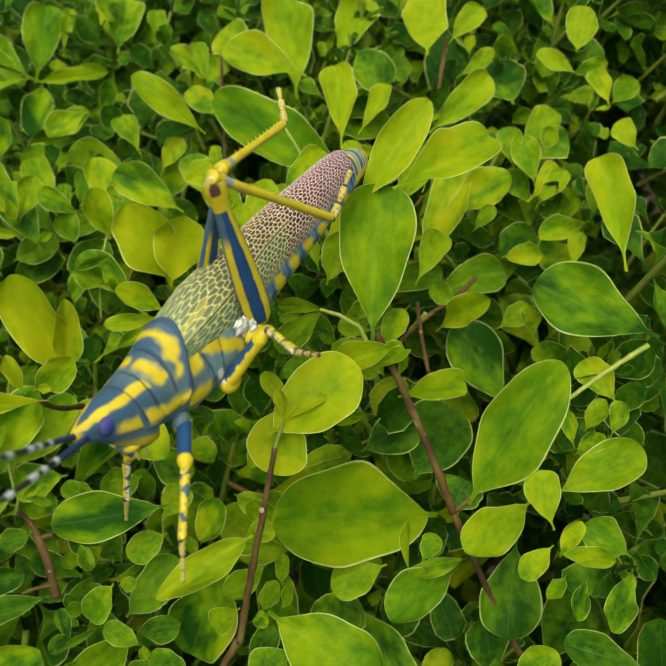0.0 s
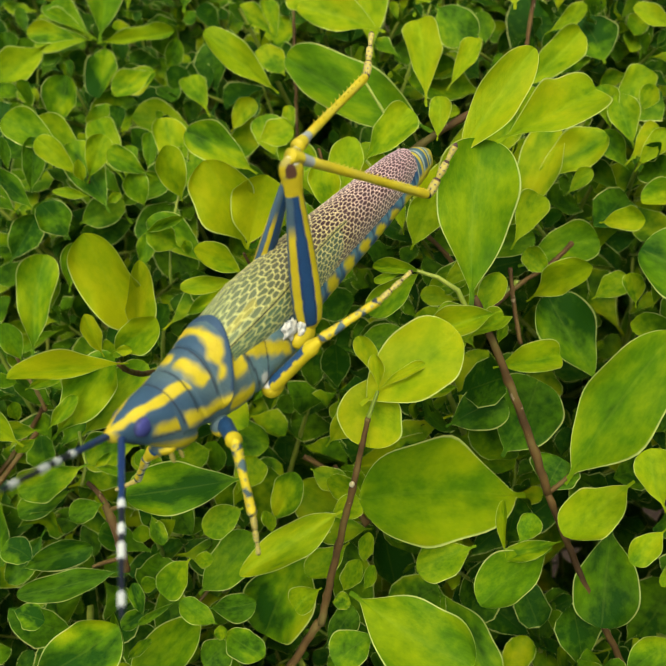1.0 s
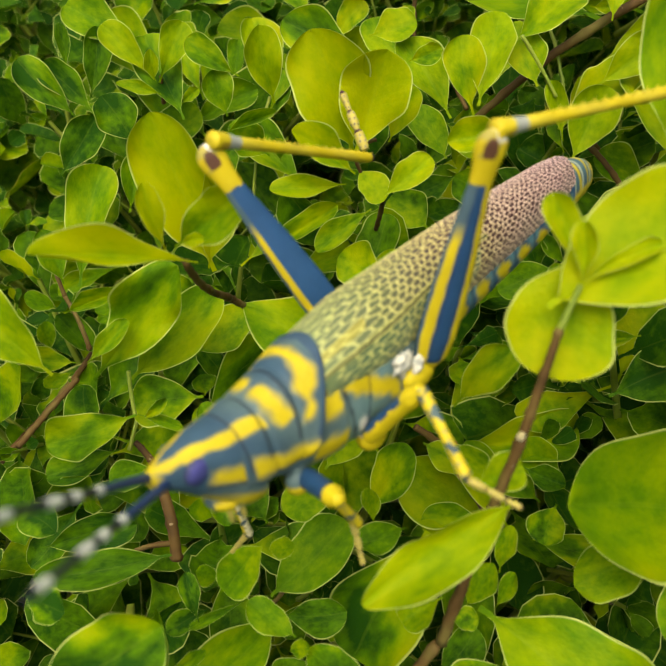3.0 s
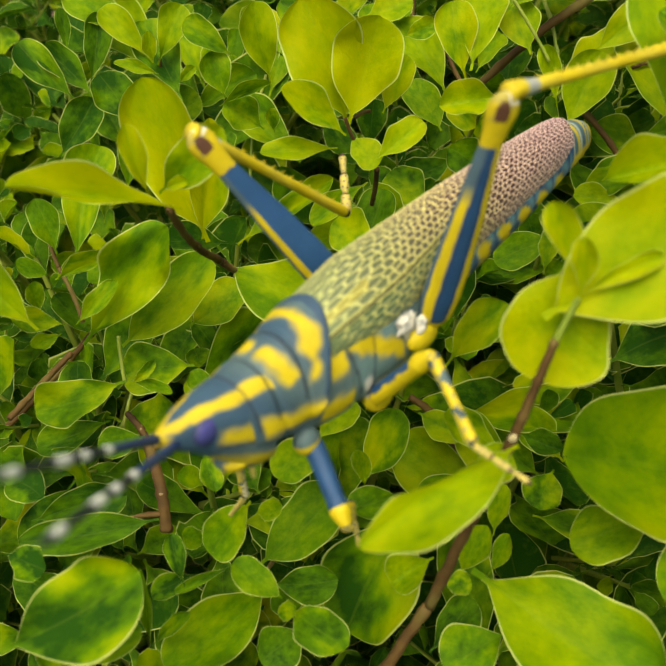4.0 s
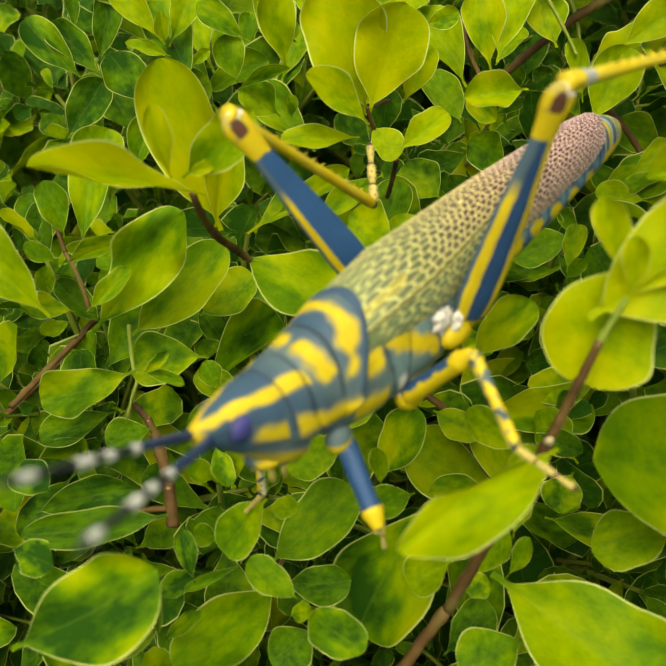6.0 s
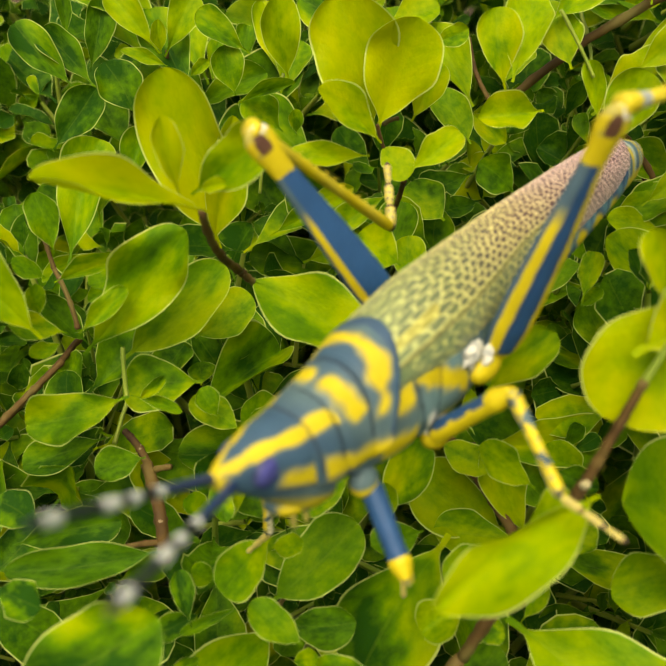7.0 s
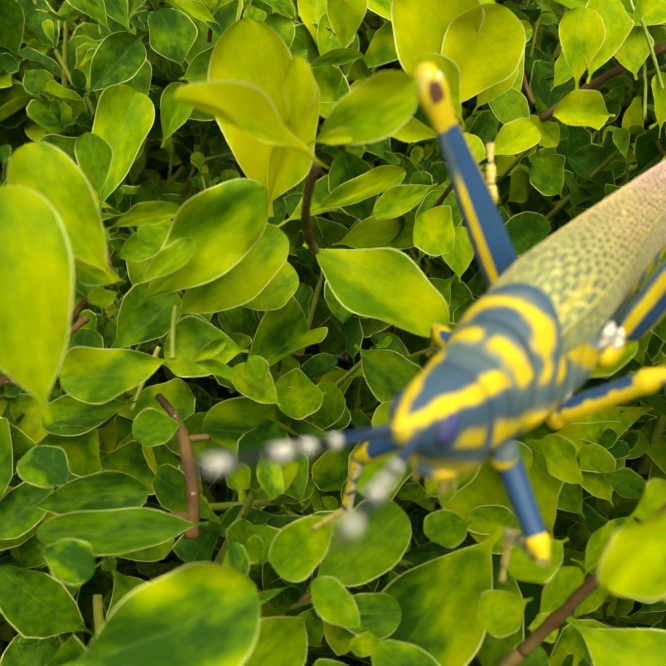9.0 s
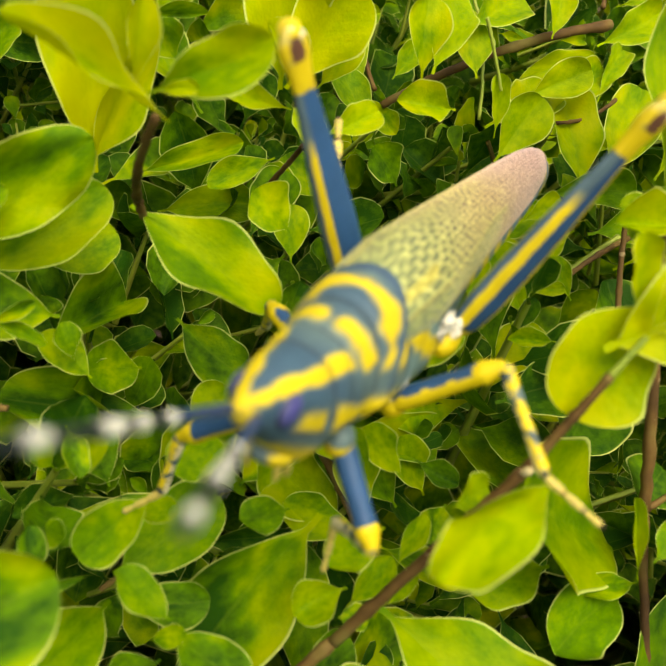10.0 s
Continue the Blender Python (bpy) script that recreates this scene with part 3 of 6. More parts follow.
leaf("spoon", (7.86, 6.69, -0.50), (7.64, 7.35, -0.23), 0.43, (-0.27, -0.43, 0.86), 0.68)
leaf("oval", (7.95, 6.71, -0.47), (8.26, 6.85, -0.04), 0.46, (-0.29, -0.42, 0.86), 0.48)
leaf("oval", (7.47, 7.69, -0.64), (7.93, 7.46, -0.15), 0.33, (-0.27, -0.44, 0.86), 0.48)
leaf("spoon", (8.00, 5.47, -0.42), (7.67, 5.90, -0.18), 0.46, (-0.29, -0.40, 0.87), 0.76)
leaf("spoon", (6.64, 2.56, 0.18), (6.71, 4.53, 0.49), 0.70, (-0.28, -0.36, 0.89), 0.78)
leaf("spoon", (6.07, 4.67, -0.94), (6.57, 5.05, -0.46), 0.39, (-0.24, -0.38, 0.89), 0.64)
leaf("oval", (6.15, 5.24, -0.94), (6.03, 6.13, -0.64), 0.51, (-0.23, -0.40, 0.89), 0.50)
leaf("round", (6.52, 5.94, -0.85), (6.59, 6.16, -0.49), 0.35, (-0.24, -0.41, 0.88), 0.56)
leaf("oval", (5.90, 5.69, -1.02), (5.83, 6.43, -0.71), 0.43, (-0.21, -0.41, 0.89), 0.52)
leaf("oval", (6.72, 4.07, -0.74), (5.82, 3.72, -0.63), 0.44, (-0.25, -0.35, 0.90), 0.52)
leaf("spoon", (6.86, 4.18, -0.70), (6.98, 4.67, -0.33), 0.35, (-0.27, -0.37, 0.89), 0.55)
leaf("spoon", (6.33, 3.22, -0.83), (6.41, 3.68, -0.47), 0.31, (-0.25, -0.34, 0.91), 0.64)
leaf("wavy", (4.48, 4.95, -1.39), (5.65, 5.31, -0.73), 0.69, (-0.19, -0.39, 0.90), 0.60)
leaf("spoon", (4.92, 4.45, -1.25), (5.22, 4.62, -0.83), 0.29, (-0.19, -0.37, 0.91), 0.55)
leaf("oval", (5.30, 3.72, -1.13), (5.72, 3.38, -0.65), 0.40, (-0.22, -0.34, 0.91), 0.68)
leaf("spoon", (5.37, 2.06, -1.06), (5.29, 2.44, -0.74), 0.33, (-0.22, -0.30, 0.93), 0.58)
leaf("spoon", (5.60, 2.00, -0.99), (5.69, 2.33, -0.63), 0.25, (-0.23, -0.30, 0.93), 0.50)
leaf("oval", (6.80, 1.43, -0.14), (5.31, 2.58, -0.24), 1.08, (-0.26, -0.30, 0.92), 0.22)
leaf("spoon", (6.24, 0.60, -0.77), (5.80, 1.24, -0.56), 0.53, (-0.26, -0.25, 0.93), 0.64)
leaf("oval", (5.72, 0.27, -0.91), (5.95, 0.53, -0.50), 0.30, (-0.25, -0.23, 0.94), 0.50)
leaf("spoon", (5.48, 0.04, -0.97), (5.37, 0.48, -0.66), 0.25, (-0.23, -0.23, 0.95), 0.50)
leaf("spoon", (6.03, 0.09, -0.81), (6.17, 0.45, -0.44), 0.30, (-0.26, -0.23, 0.94), 0.52)
leaf("oval", (5.49, -0.10, -0.96), (5.79, -0.04, -0.53), 0.30, (-0.25, -0.21, 0.95), 0.44)
leaf("oval", (5.12, -0.62, -1.05), (6.24, -0.34, -0.39), 0.68, (-0.25, -0.20, 0.95), 0.52)
leaf("oval", (4.76, -1.64, -0.72), (4.99, -1.34, -0.31), 0.26, (-0.22, -0.16, 0.96), 0.64)
leaf("oval", (4.76, -1.63, -0.72), (5.26, -1.91, -0.22), 0.28, (-0.23, -0.15, 0.96), 0.65)
leaf("oval", (5.74, -1.70, -0.84), (5.19, -1.28, -0.66), 0.51, (-0.25, -0.15, 0.96), 0.37)
leaf("oval", (5.49, -3.17, -0.87), (4.53, -2.77, -0.80), 0.50, (-0.23, -0.09, 0.97), 0.17)
leaf("wavy", (5.72, -1.96, -0.84), (5.15, -2.70, -0.63), 0.39, (-0.25, -0.12, 0.96), 0.34)
leaf("spoon", (4.87, -1.85, -1.08), (4.48, -2.17, -0.83), 0.23, (-0.21, -0.13, 0.97), 0.39)
leaf("spoon", (5.14, -1.93, -1.00), (4.76, -2.50, -0.74), 0.25, (-0.22, -0.12, 0.97), 0.38)
leaf("oval", (3.91, -3.12, -1.31), (4.39, -2.85, -0.84), 0.44, (-0.19, -0.09, 0.98), 0.41)
leaf("oval", (-3.45, 3.03, -3.56), (-3.98, 2.49, -3.34), 0.31, (0.15, -0.28, 0.95), 0.36)
leaf("spoon", (-2.20, 0.76, -3.14), (-2.40, 0.94, -2.85), 0.28, (0.10, -0.23, 0.97), 0.40)
leaf("spoon", (-2.26, -1.53, -3.09), (-2.39, -1.13, -2.79), 0.23, (0.11, -0.14, 0.98), 0.20)
# A grass blade across the right side, built as a green twig tube.
twig((6.70, 1.19, -0.10), (5.42, 0.64, -0.70), 0.055, 0.040, shoot_mat)
twig((-0.77, -2.89, -4.77), (0.27, -1.85, -2.83), 0.080, 0.072, bark_mat, None, 0.02)
bud((0.73, -0.63, -0.68), 0.045, sprig)
bud((0.57, -1.12, -1.56), 0.03, sprig)
foot_leaf = leaf("trodden", (0.47, -0.99, -0.80), (-0.78, -1.59, -1.03), 0.50, (-0.05, -0.20, 0.98), 0.64, mottle=0.3)
leaf("oval", (2.99, 2.18, -2.49), (2.19, 2.67, -1.98), 0.58, (-0.31, -0.45, 0.84), 0.54, mottle=0.4)
leaf("wavy", (2.46, 3.29, -2.25), (3.11, 3.37, -1.89), 0.46, (-0.30, -0.49, 0.82), 0.50, mottle=0.4)
leaf("oval", (2.45, 1.90, -3.23), (2.11, 2.40, -2.79), 0.49, (-0.23, -0.44, 0.87), 0.40, mottle=0.4)
twig((0.65, 0.70, -3.78), (1.23, -0.12, -4.04), 0.070, 0.075, bark_mat)
leaf("oval", (1.37, -0.06, -4.11), (0.85, 0.63, -3.31), 0.51, (-0.20, -0.30, 0.93), 0.56, mottle=0.3)
leaf("wavy", (1.15, 0.05, -4.30), (0.06, 0.52, -3.84), 0.80, (-0.15, -0.29, 0.95), 0.50, mottle=0.4)
leaf("oval", (1.84, 0.27, -4.20), (1.24, 0.70, -3.83), 0.50, (-0.18, -0.33, 0.93), 0.34, mottle=0.3)
leaf("oval", (1.21, -0.17, -4.08), (0.31, -0.11, -4.01), 0.51, (-0.20, -0.24, 0.95), 0.48, mottle=0.4)
leaf("round", (0.15, 0.33, -4.33), (-0.15, 0.68, -3.87), 0.43, (-0.12, -0.33, 0.94), 0.42, mottle=0.3)
leaf("oval", (2.12, 0.36, -3.97), (1.59, 0.70, -3.43), 0.47, (-0.17, -0.32, 0.93), 0.58, mottle=0.3)
twig((-3.00, 0.36, -3.54), (-2.73, -0.59, -4.06), 0.085, 0.090, bark_mat)
twig((-3.30, 0.76, -3.54), (-2.97, 0.34, -3.55), 0.050, 0.060, bark_mat)
twig((-2.70, 0.28, -3.45), (-2.98, 0.27, -3.61), 0.040, 0.050, bark_mat)
twig((-3.21, -0.54, -3.83), (-2.75, -0.41, -3.94), 0.035, 0.050, bark_mat)
bent_shoot = twig((2.45, 1.26, 0.16), (2.26, 1.49, 0.51), 0.050, 0.042, shoot_mat, None, 0.02, False)
twig((2.26, 1.49, 0.51), (1.99, 1.60, 0.67), 0.042, 0.036, shoot_mat, bent_shoot, 0.02, False)
twig((1.99, 1.60, 0.67), (1.72, 1.67, 0.74), 0.036, 0.030, shoot_mat, bent_shoot, 0.02, False)
leaf("folded", (1.76, 1.66, 0.74), (1.15, 1.75, 0.78), 0.20, (-0.10, -0.40, 0.91), 0.52, bent_shoot)
leaf("oval", (1.74, 1.67, 0.68), (1.08, 1.36, 0.26), 0.40, (-0.08, -0.39, 0.92), 0.48, bent_shoot, mottle=0.2)
leaf("spoon", (1.52, 1.65, 0.76), (1.15, 1.55, 0.71), 0.13, (-0.05, -0.43, 0.90), 0.50, bent_shoot)
leaf("folded", (2.76, 1.24, 0.30), (1.80, 0.99, 0.27), 0.42, (-0.17, -0.34, 0.92), 0.64, mottle=0.3)
leaf("round", (2.50, 1.26, 0.05), (2.01, 1.34, 0.16), 0.48, (-0.14, -0.39, 0.91), 0.55, mottle=0.3)
leaf("oval", (2.74, 1.64, -0.40), (3.04, 2.06, 0.01), 0.36, (-0.09, -0.39, 0.92), 0.56, mottle=0.3)
leaf("spoon", (2.91, 1.13, -0.34), (2.96, 1.26, -0.01), 0.15, (-0.11, -0.36, 0.93), 0.50)
twig((3.68, 1.85, -1.69), (3.55, 2.83, -0.99), 0.045, 0.040, bark_mat)
leaf("oval", (-3.47, -2.48, -1.95), (-2.34, -2.06, -1.29), 0.80, (0.16, -0.21, 0.96), 0.37, mottle=1.1)
twig((2.33, 4.00, -1.46), (3.08, 3.48, -2.18), 0.045, 0.050, bark_mat)
leaf("oval", (-3.94, -1.00, -0.99), (-4.39, -0.06, 0.15), 0.79, (0.08, -0.41, 0.91), 0.46, mottle=0.6)
leaf("oval", (-3.78, 0.55, -1.31), (-4.56, 1.08, -0.54), 0.58, (0.09, -0.51, 0.86), 0.62, mottle=0.4)
leaf("oval", (-2.19, 1.03, -0.13), (-3.26, 0.44, 0.80), 0.34, (0.05, -0.25, 0.97), 0.80, mottle=0.3)
leaf("oval", (-2.25, 1.17, -0.03), (-1.65, 1.16, 0.71), 0.44, (-0.04, -0.59, 0.81), 0.60, mottle=0.4)
leaf("spoon", (-2.23, 1.16, -0.04), (-1.99, 1.06, 0.18), 0.14, (-0.04, -0.57, 0.82), 0.80)
twig((-2.21, 1.05, -0.17), (-2.00, 1.78, -1.80), 0.045, 0.056, bark_mat)
twig((-2.00, 1.78, -1.80), (-1.86, 1.90, -2.14), 0.056, 0.050, bark_mat)
leaf("pointed", (3.10, 5.81, -1.65), (4.37, 6.48, -1.19), 0.44, (-0.35, -0.62, 0.70), 0.66)
leaf("round", (4.03, 4.15, -1.36), (4.91, 5.85, -1.03), 0.77, (-0.43, -0.54, 0.72), 0.70)
leaf("folded", (3.33, 4.66, -1.56), (3.95, 4.39, -1.26), 0.26, (-0.41, -0.54, 0.74), 0.66)
leaf("spoon", (2.60, 3.00, -1.73), (3.08, 3.29, -1.47), 0.32, (-0.37, -0.54, 0.76), 0.66)
leaf("oval", (4.65, 6.99, -1.24), (5.90, 8.00, -0.80), 0.64, (-0.39, -0.62, 0.68), 0.66)
leaf("oval", (3.68, 5.37, -1.48), (4.42, 6.28, -1.17), 0.55, (-0.41, -0.61, 0.68), 0.60)
leaf("spoon", (4.22, 5.58, -1.33), (4.86, 6.78, -1.06), 0.39, (-0.37, -0.61, 0.70), 0.62)
leaf("oval", (3.09, 3.53, -1.61), (4.14, 3.56, -1.18), 0.50, (-0.41, -0.50, 0.76), 0.34)
leaf("oval", (1.73, 1.74, -1.95), (1.89, 2.27, -1.77), 0.25, (-0.33, -0.45, 0.83), 0.50)
leaf("folded", (2.57, 1.18, -1.70), (2.00, 1.09, -1.71), 0.21, (-0.41, -0.40, 0.82), 0.55)
leaf("oval", (4.26, 2.87, -1.27), (3.93, 3.31, -1.23), 0.37, (-0.47, -0.47, 0.75), 0.50)
leaf("spoon", (2.47, 1.86, -1.74), (2.77, 1.83, -1.51), 0.17, (-0.36, -0.49, 0.79), 0.58)
leaf("oval", (2.91, 1.83, -1.62), (2.74, 2.34, -1.54), 0.29, (-0.44, -0.47, 0.76), 0.45)
leaf("folded", (2.79, -1.41, -1.59), (2.86, -0.73, -1.41), 0.14, (-0.44, -0.29, 0.85), 0.60)
leaf("oval", (3.00, -1.29, -1.53), (3.19, -0.99, -1.31), 0.32, (-0.48, -0.28, 0.83), 0.40)
leaf("oval", (3.05, 6.93, -1.68), (3.44, 6.63, -1.45), 0.25, (-0.34, -0.63, 0.70), 0.62)
leaf("oval", (1.34, 5.63, -2.14), (1.71, 6.21, -1.93), 0.36, (-0.28, -0.61, 0.74), 0.50)
leaf("spoon", (0.84, 5.09, -2.27), (1.15, 4.30, -2.03), 0.33, (-0.25, -0.56, 0.79), 0.50)
twig((2.80, 2.02, -1.66), (3.89, 2.84, -1.37), 0.035, 0.045, bark_mat)
twig((3.89, 2.84, -1.37), (4.71, 3.36, -1.15), 0.045, 0.050, bark_mat)
twig((3.02, 4.34, -1.16), (4.02, 5.01, -0.94), 0.030, 0.035, bark_mat)
leaf("spoon", (1.11, 0.49, 0.10), (0.90, 0.89, 0.48), 0.27, (-0.25, -0.16, 0.96), 0.80, sprig, mottle=0.2)
leaf("round", (1.14, 0.50, 0.10), (0.96, -0.27, -0.38), 0.86, (-0.30, -0.34, 0.89), 0.75, sprig, mottle=0.5)
leaf("round", (0.98, 0.22, 0.06), (2.16, 0.90, 0.50), 0.96, (-0.36, -0.30, 0.88), 0.77, sprig, mottle=0.4)
leaf("spoon", (1.11, 0.26, 0.24), (1.70, 0.50, 0.40), 0.16, (-0.36, -0.30, 0.88), 0.82, sprig, mottle=0.2)
leaf("spoon", (1.10, 0.27, 0.23), (1.06, 0.55, 0.59), 0.20, (-0.40, -0.25, 0.88), 0.82, sprig, mottle=0.2)
leaf("spoon", (-3.54, 6.25, -2.36), (-4.20, 6.68, -1.77), 0.44, (0.14, -0.60, 0.78), 0.62)
leaf("folded", (-3.43, 6.06, -2.26), (-3.45, 6.20, -1.86), 0.22, (0.14, -0.59, 0.79), 0.60)
leaf("spoon", (-3.36, 6.14, -2.32), (-3.00, 6.62, -1.69), 0.47, (0.15, -0.63, 0.76), 0.55)
leaf("spoon", (-2.25, 6.11, -2.21), (-2.92, 6.32, -1.76), 0.43, (0.05, -0.59, 0.80), 0.45)
leaf("oval", (-1.64, 5.36, -2.00), (-1.79, 5.67, -1.06), 0.51, (0.03, -0.62, 0.78), 0.64)
leaf("wavy", (-3.64, 4.87, -2.35), (-3.99, 5.19, -1.82), 0.59, (0.23, -0.56, 0.80), 0.16)
leaf("folded", (-2.17, 4.38, -1.70), (-1.53, 4.41, -1.38), 0.17, (0.11, -0.58, 0.81), 0.50)
leaf("wavy", (-1.69, 4.28, -2.01), (-2.14, 4.36, -1.66), 0.47, (0.09, -0.58, 0.81), 0.42)
leaf("spoon", (-1.48, 3.93, -1.77), (-1.50, 3.97, -1.44), 0.18, (0.07, -0.54, 0.84), 0.50)
leaf("pointed", (-3.31, 5.57, -2.11), (-3.84, 5.50, -1.86), 0.19, (0.17, -0.57, 0.80), 0.55)
leaf("spoon", (-2.95, 5.45, -2.19), (-2.69, 5.42, -1.90), 0.18, (0.14, -0.60, 0.78), 0.55)
leaf("oval", (-4.83, 5.00, -3.11), (-4.28, 5.47, -2.48), 0.56, (0.23, -0.53, 0.81), 0.08)
# Two leaves at a dark hollow, its shade put into their low tone.
leaf("oval", (-4.71, 5.73, -2.61), (-5.43, 6.18, -2.00), 0.50, (0.20, -0.60, 0.78), 0.14)
leaf("spoon", (-4.42, 5.81, -2.68), (-5.10, 6.21, -2.10), 0.50, (0.25, -0.57, 0.78), 0.20)
leaf("oval", (-4.54, 6.35, -2.79), (-4.38, 6.98, -2.05), 0.42, (0.22, -0.57, 0.79), 0.20)
leaf("spoon", (-4.87, 6.50, -2.45), (-4.89, 6.86, -1.90), 0.22, (0.24, -0.57, 0.78), 0.20)
leaf("oval", (-2.40, 5.79, -2.68), (-2.55, 6.12, -2.15), 0.47, (0.09, -0.57, 0.81), 0.40)
leaf("wavy", (-2.38, 2.79, -2.40), (-2.92, 3.50, -0.62), 0.94, (0.07, -0.69, 0.72), 0.88, mottle=0.4)
leaf("spoon", (-2.40, 1.15, -0.05), (-2.51, 1.35, 0.58), 0.24, (0.17, -0.55, 0.82), 0.86)
leaf("pointed", (-2.38, 2.79, -2.40), (-2.14, 3.28, -1.03), 0.50, (0.36, -0.66, 0.66), 0.78, mottle=0.5)
leaf("oval", (-4.23, 2.49, -2.41), (-4.40, 2.84, -1.87), 0.36, (0.28, -0.47, 0.84), 0.35)
leaf("folded", (-3.97, 1.82, -2.15), (-3.28, 1.87, -1.80), 0.22, (0.21, -0.46, 0.86), 0.56)
leaf("round", (-4.24, 2.04, -2.36), (-4.51, 2.01, -2.08), 0.23, (0.24, -0.45, 0.86), 0.36)
leaf("spoon", (-4.01, 1.18, -1.98), (-3.99, 1.30, -1.59), 0.21, (0.22, -0.42, 0.88), 0.45)
leaf("oval", (-3.74, 1.01, -1.97), (-4.20, 0.93, -1.73), 0.28, (0.24, -0.39, 0.89), 0.52)
leaf("oval", (-3.76, 0.91, -2.04), (-3.97, 0.67, -1.91), 0.18, (0.25, -0.37, 0.90), 0.50)
leaf("wavy", (-3.54, 1.13, -2.38), (-2.55, 1.75, -1.21), 0.72, (0.21, -0.41, 0.89), 0.36, mottle=0.9)
leaf("oval", (-2.99, 0.63, -2.60), (-2.71, 0.69, -2.25), 0.13, (0.17, -0.40, 0.90), 0.50)
leaf("spoon", (-3.06, 0.70, -2.67), (-2.53, 0.46, -2.53), 0.14, (0.19, -0.34, 0.92), 0.42)
leaf("oval", (-2.18, -0.05, -3.06), (-2.00, -0.50, -3.06), 0.25, (0.14, -0.31, 0.94), 0.40)
leaf("round", (-2.09, -1.11, -3.06), (-2.26, -1.12, -2.77), 0.23, (0.13, -0.29, 0.95), 0.42)
leaf("round", (-1.50, -0.84, -2.88), (-1.23, -0.89, -2.60), 0.24, (0.09, -0.29, 0.95), 0.50)
leaf("oval", (-1.34, -1.34, -3.71), (-0.67, -1.38, -3.42), 0.42, (0.00, -0.27, 0.96), 0.15)
leaf("round", (-1.25, -1.86, -3.09), (-1.06, -1.88, -2.80), 0.20, (0.08, -0.19, 0.98), 0.50)
leaf("round", (-0.81, -0.18, -2.66), (-1.34, -0.51, -2.59), 0.47, (-0.01, -0.31, 0.95), 0.46)
leaf("oval", (-1.03, -1.85, -3.81), (-1.46, -2.17, -3.73), 0.50, (0.03, -0.22, 0.97), 0.14)
leaf("spoon", (-2.53, -2.07, -3.37), (-2.15, -1.90, -2.94), 0.17, (0.10, -0.19, 0.98), 0.40)
leaf("oval", (-2.21, -1.40, -3.26), (-2.58, -1.67, -3.15), 0.25, (0.16, -0.27, 0.95), 0.16)
leaf("spoon", (-1.80, -1.32, -3.21), (-2.35, -1.63, -3.12), 0.12, (0.11, -0.27, 0.96), 0.30)
leaf("folded", (-2.57, -2.07, -3.24), (-2.61, -1.58, -2.60), 0.15, (0.16, -0.23, 0.96), 0.35)
leaf("oval", (-3.04, -2.39, -2.98), (-2.54, -2.17, -2.52), 0.28, (0.20, -0.16, 0.97), 0.45)
leaf("oval", (-3.02, -2.46, -2.79), (-3.42, -2.36, -2.41), 0.36, (0.19, -0.15, 0.97), 0.45)
leaf("oval", (-3.97, -1.43, -2.57), (-3.52, -1.64, -2.40), 0.35, (0.21, -0.28, 0.94), 0.12)
leaf("oval", (-4.40, -0.35, -4.25), (-3.27, -0.21, -3.85), 0.46, (0.20, -0.32, 0.93), 0.06)
leaf("oval", (-3.01, 0.30, -3.31), (-3.44, 0.04, -3.19), 0.37, (0.14, -0.34, 0.93), 0.25)
leaf("oval", (0.67, -1.35, -3.21), (0.90, -1.07, -2.72), 0.31, (-0.09, -0.29, 0.95), 0.45)
leaf("spoon", (0.96, -1.40, -3.13), (1.11, -1.18, -2.67), 0.20, (-0.17, -0.23, 0.96), 0.45)
leaf("spoon", (0.99, -1.09, -2.79), (1.04, -0.80, -2.28), 0.24, (-0.14, -0.26, 0.96), 0.50)
leaf("oval", (1.74, -0.32, -2.98), (1.56, -0.75, -2.98), 0.43, (-0.11, -0.31, 0.94), 0.32)
leaf("folded", (1.45, 0.13, -2.92), (1.83, -0.13, -2.79), 0.29, (-0.16, -0.33, 0.93), 0.15)
leaf("spoon", (-0.35, -0.49, -2.99), (-0.42, -0.28, -2.54), 0.21, (-0.00, -0.32, 0.95), 0.50)
leaf("oval", (-0.01, -0.52, -3.13), (-0.51, -0.74, -2.98), 0.37, (-0.02, -0.29, 0.96), 0.30)
leaf("oval", (1.11, -0.14, -2.74), (0.53, 0.05, -2.31), 0.36, (-0.06, -0.35, 0.94), 0.52)
leaf("round", (1.81, 1.85, -2.22), (1.94, 1.83, -1.92), 0.18, (-0.18, -0.44, 0.88), 0.40)
leaf("oval", (2.48, 3.25, -2.34), (3.29, 3.46, -1.89), 0.60, (-0.24, -0.51, 0.82), 0.30)
leaf("oval", (2.61, 1.04, -2.77), (3.46, 1.21, -2.34), 0.72, (-0.19, -0.40, 0.90), 0.12)
leaf("spoon", (0.90, 4.00, -0.98), (0.72, 4.53, -0.31), 0.51, (-0.09, -0.63, 0.77), 0.62)
leaf("oval", (2.19, 3.67, -1.44), (2.53, 4.19, -0.78), 0.58, (-0.20, -0.56, 0.80), 0.62)
leaf("spoon", (2.02, 3.80, -1.23), (1.83, 4.17, -0.68), 0.26, (-0.22, -0.57, 0.79), 0.60)
leaf("oval", (2.62, 4.59, -1.05), (3.29, 4.85, -0.56), 0.48, (-0.20, -0.62, 0.76), 0.68)
leaf("oval", (0.27, 5.53, -1.50), (0.64, 5.48, -1.24), 0.29, (-0.05, -0.62, 0.78), 0.60)
leaf("oval", (1.27, 3.75, -2.37), (0.81, 3.85, -2.00), 0.50, (-0.08, -0.54, 0.84), 0.25)
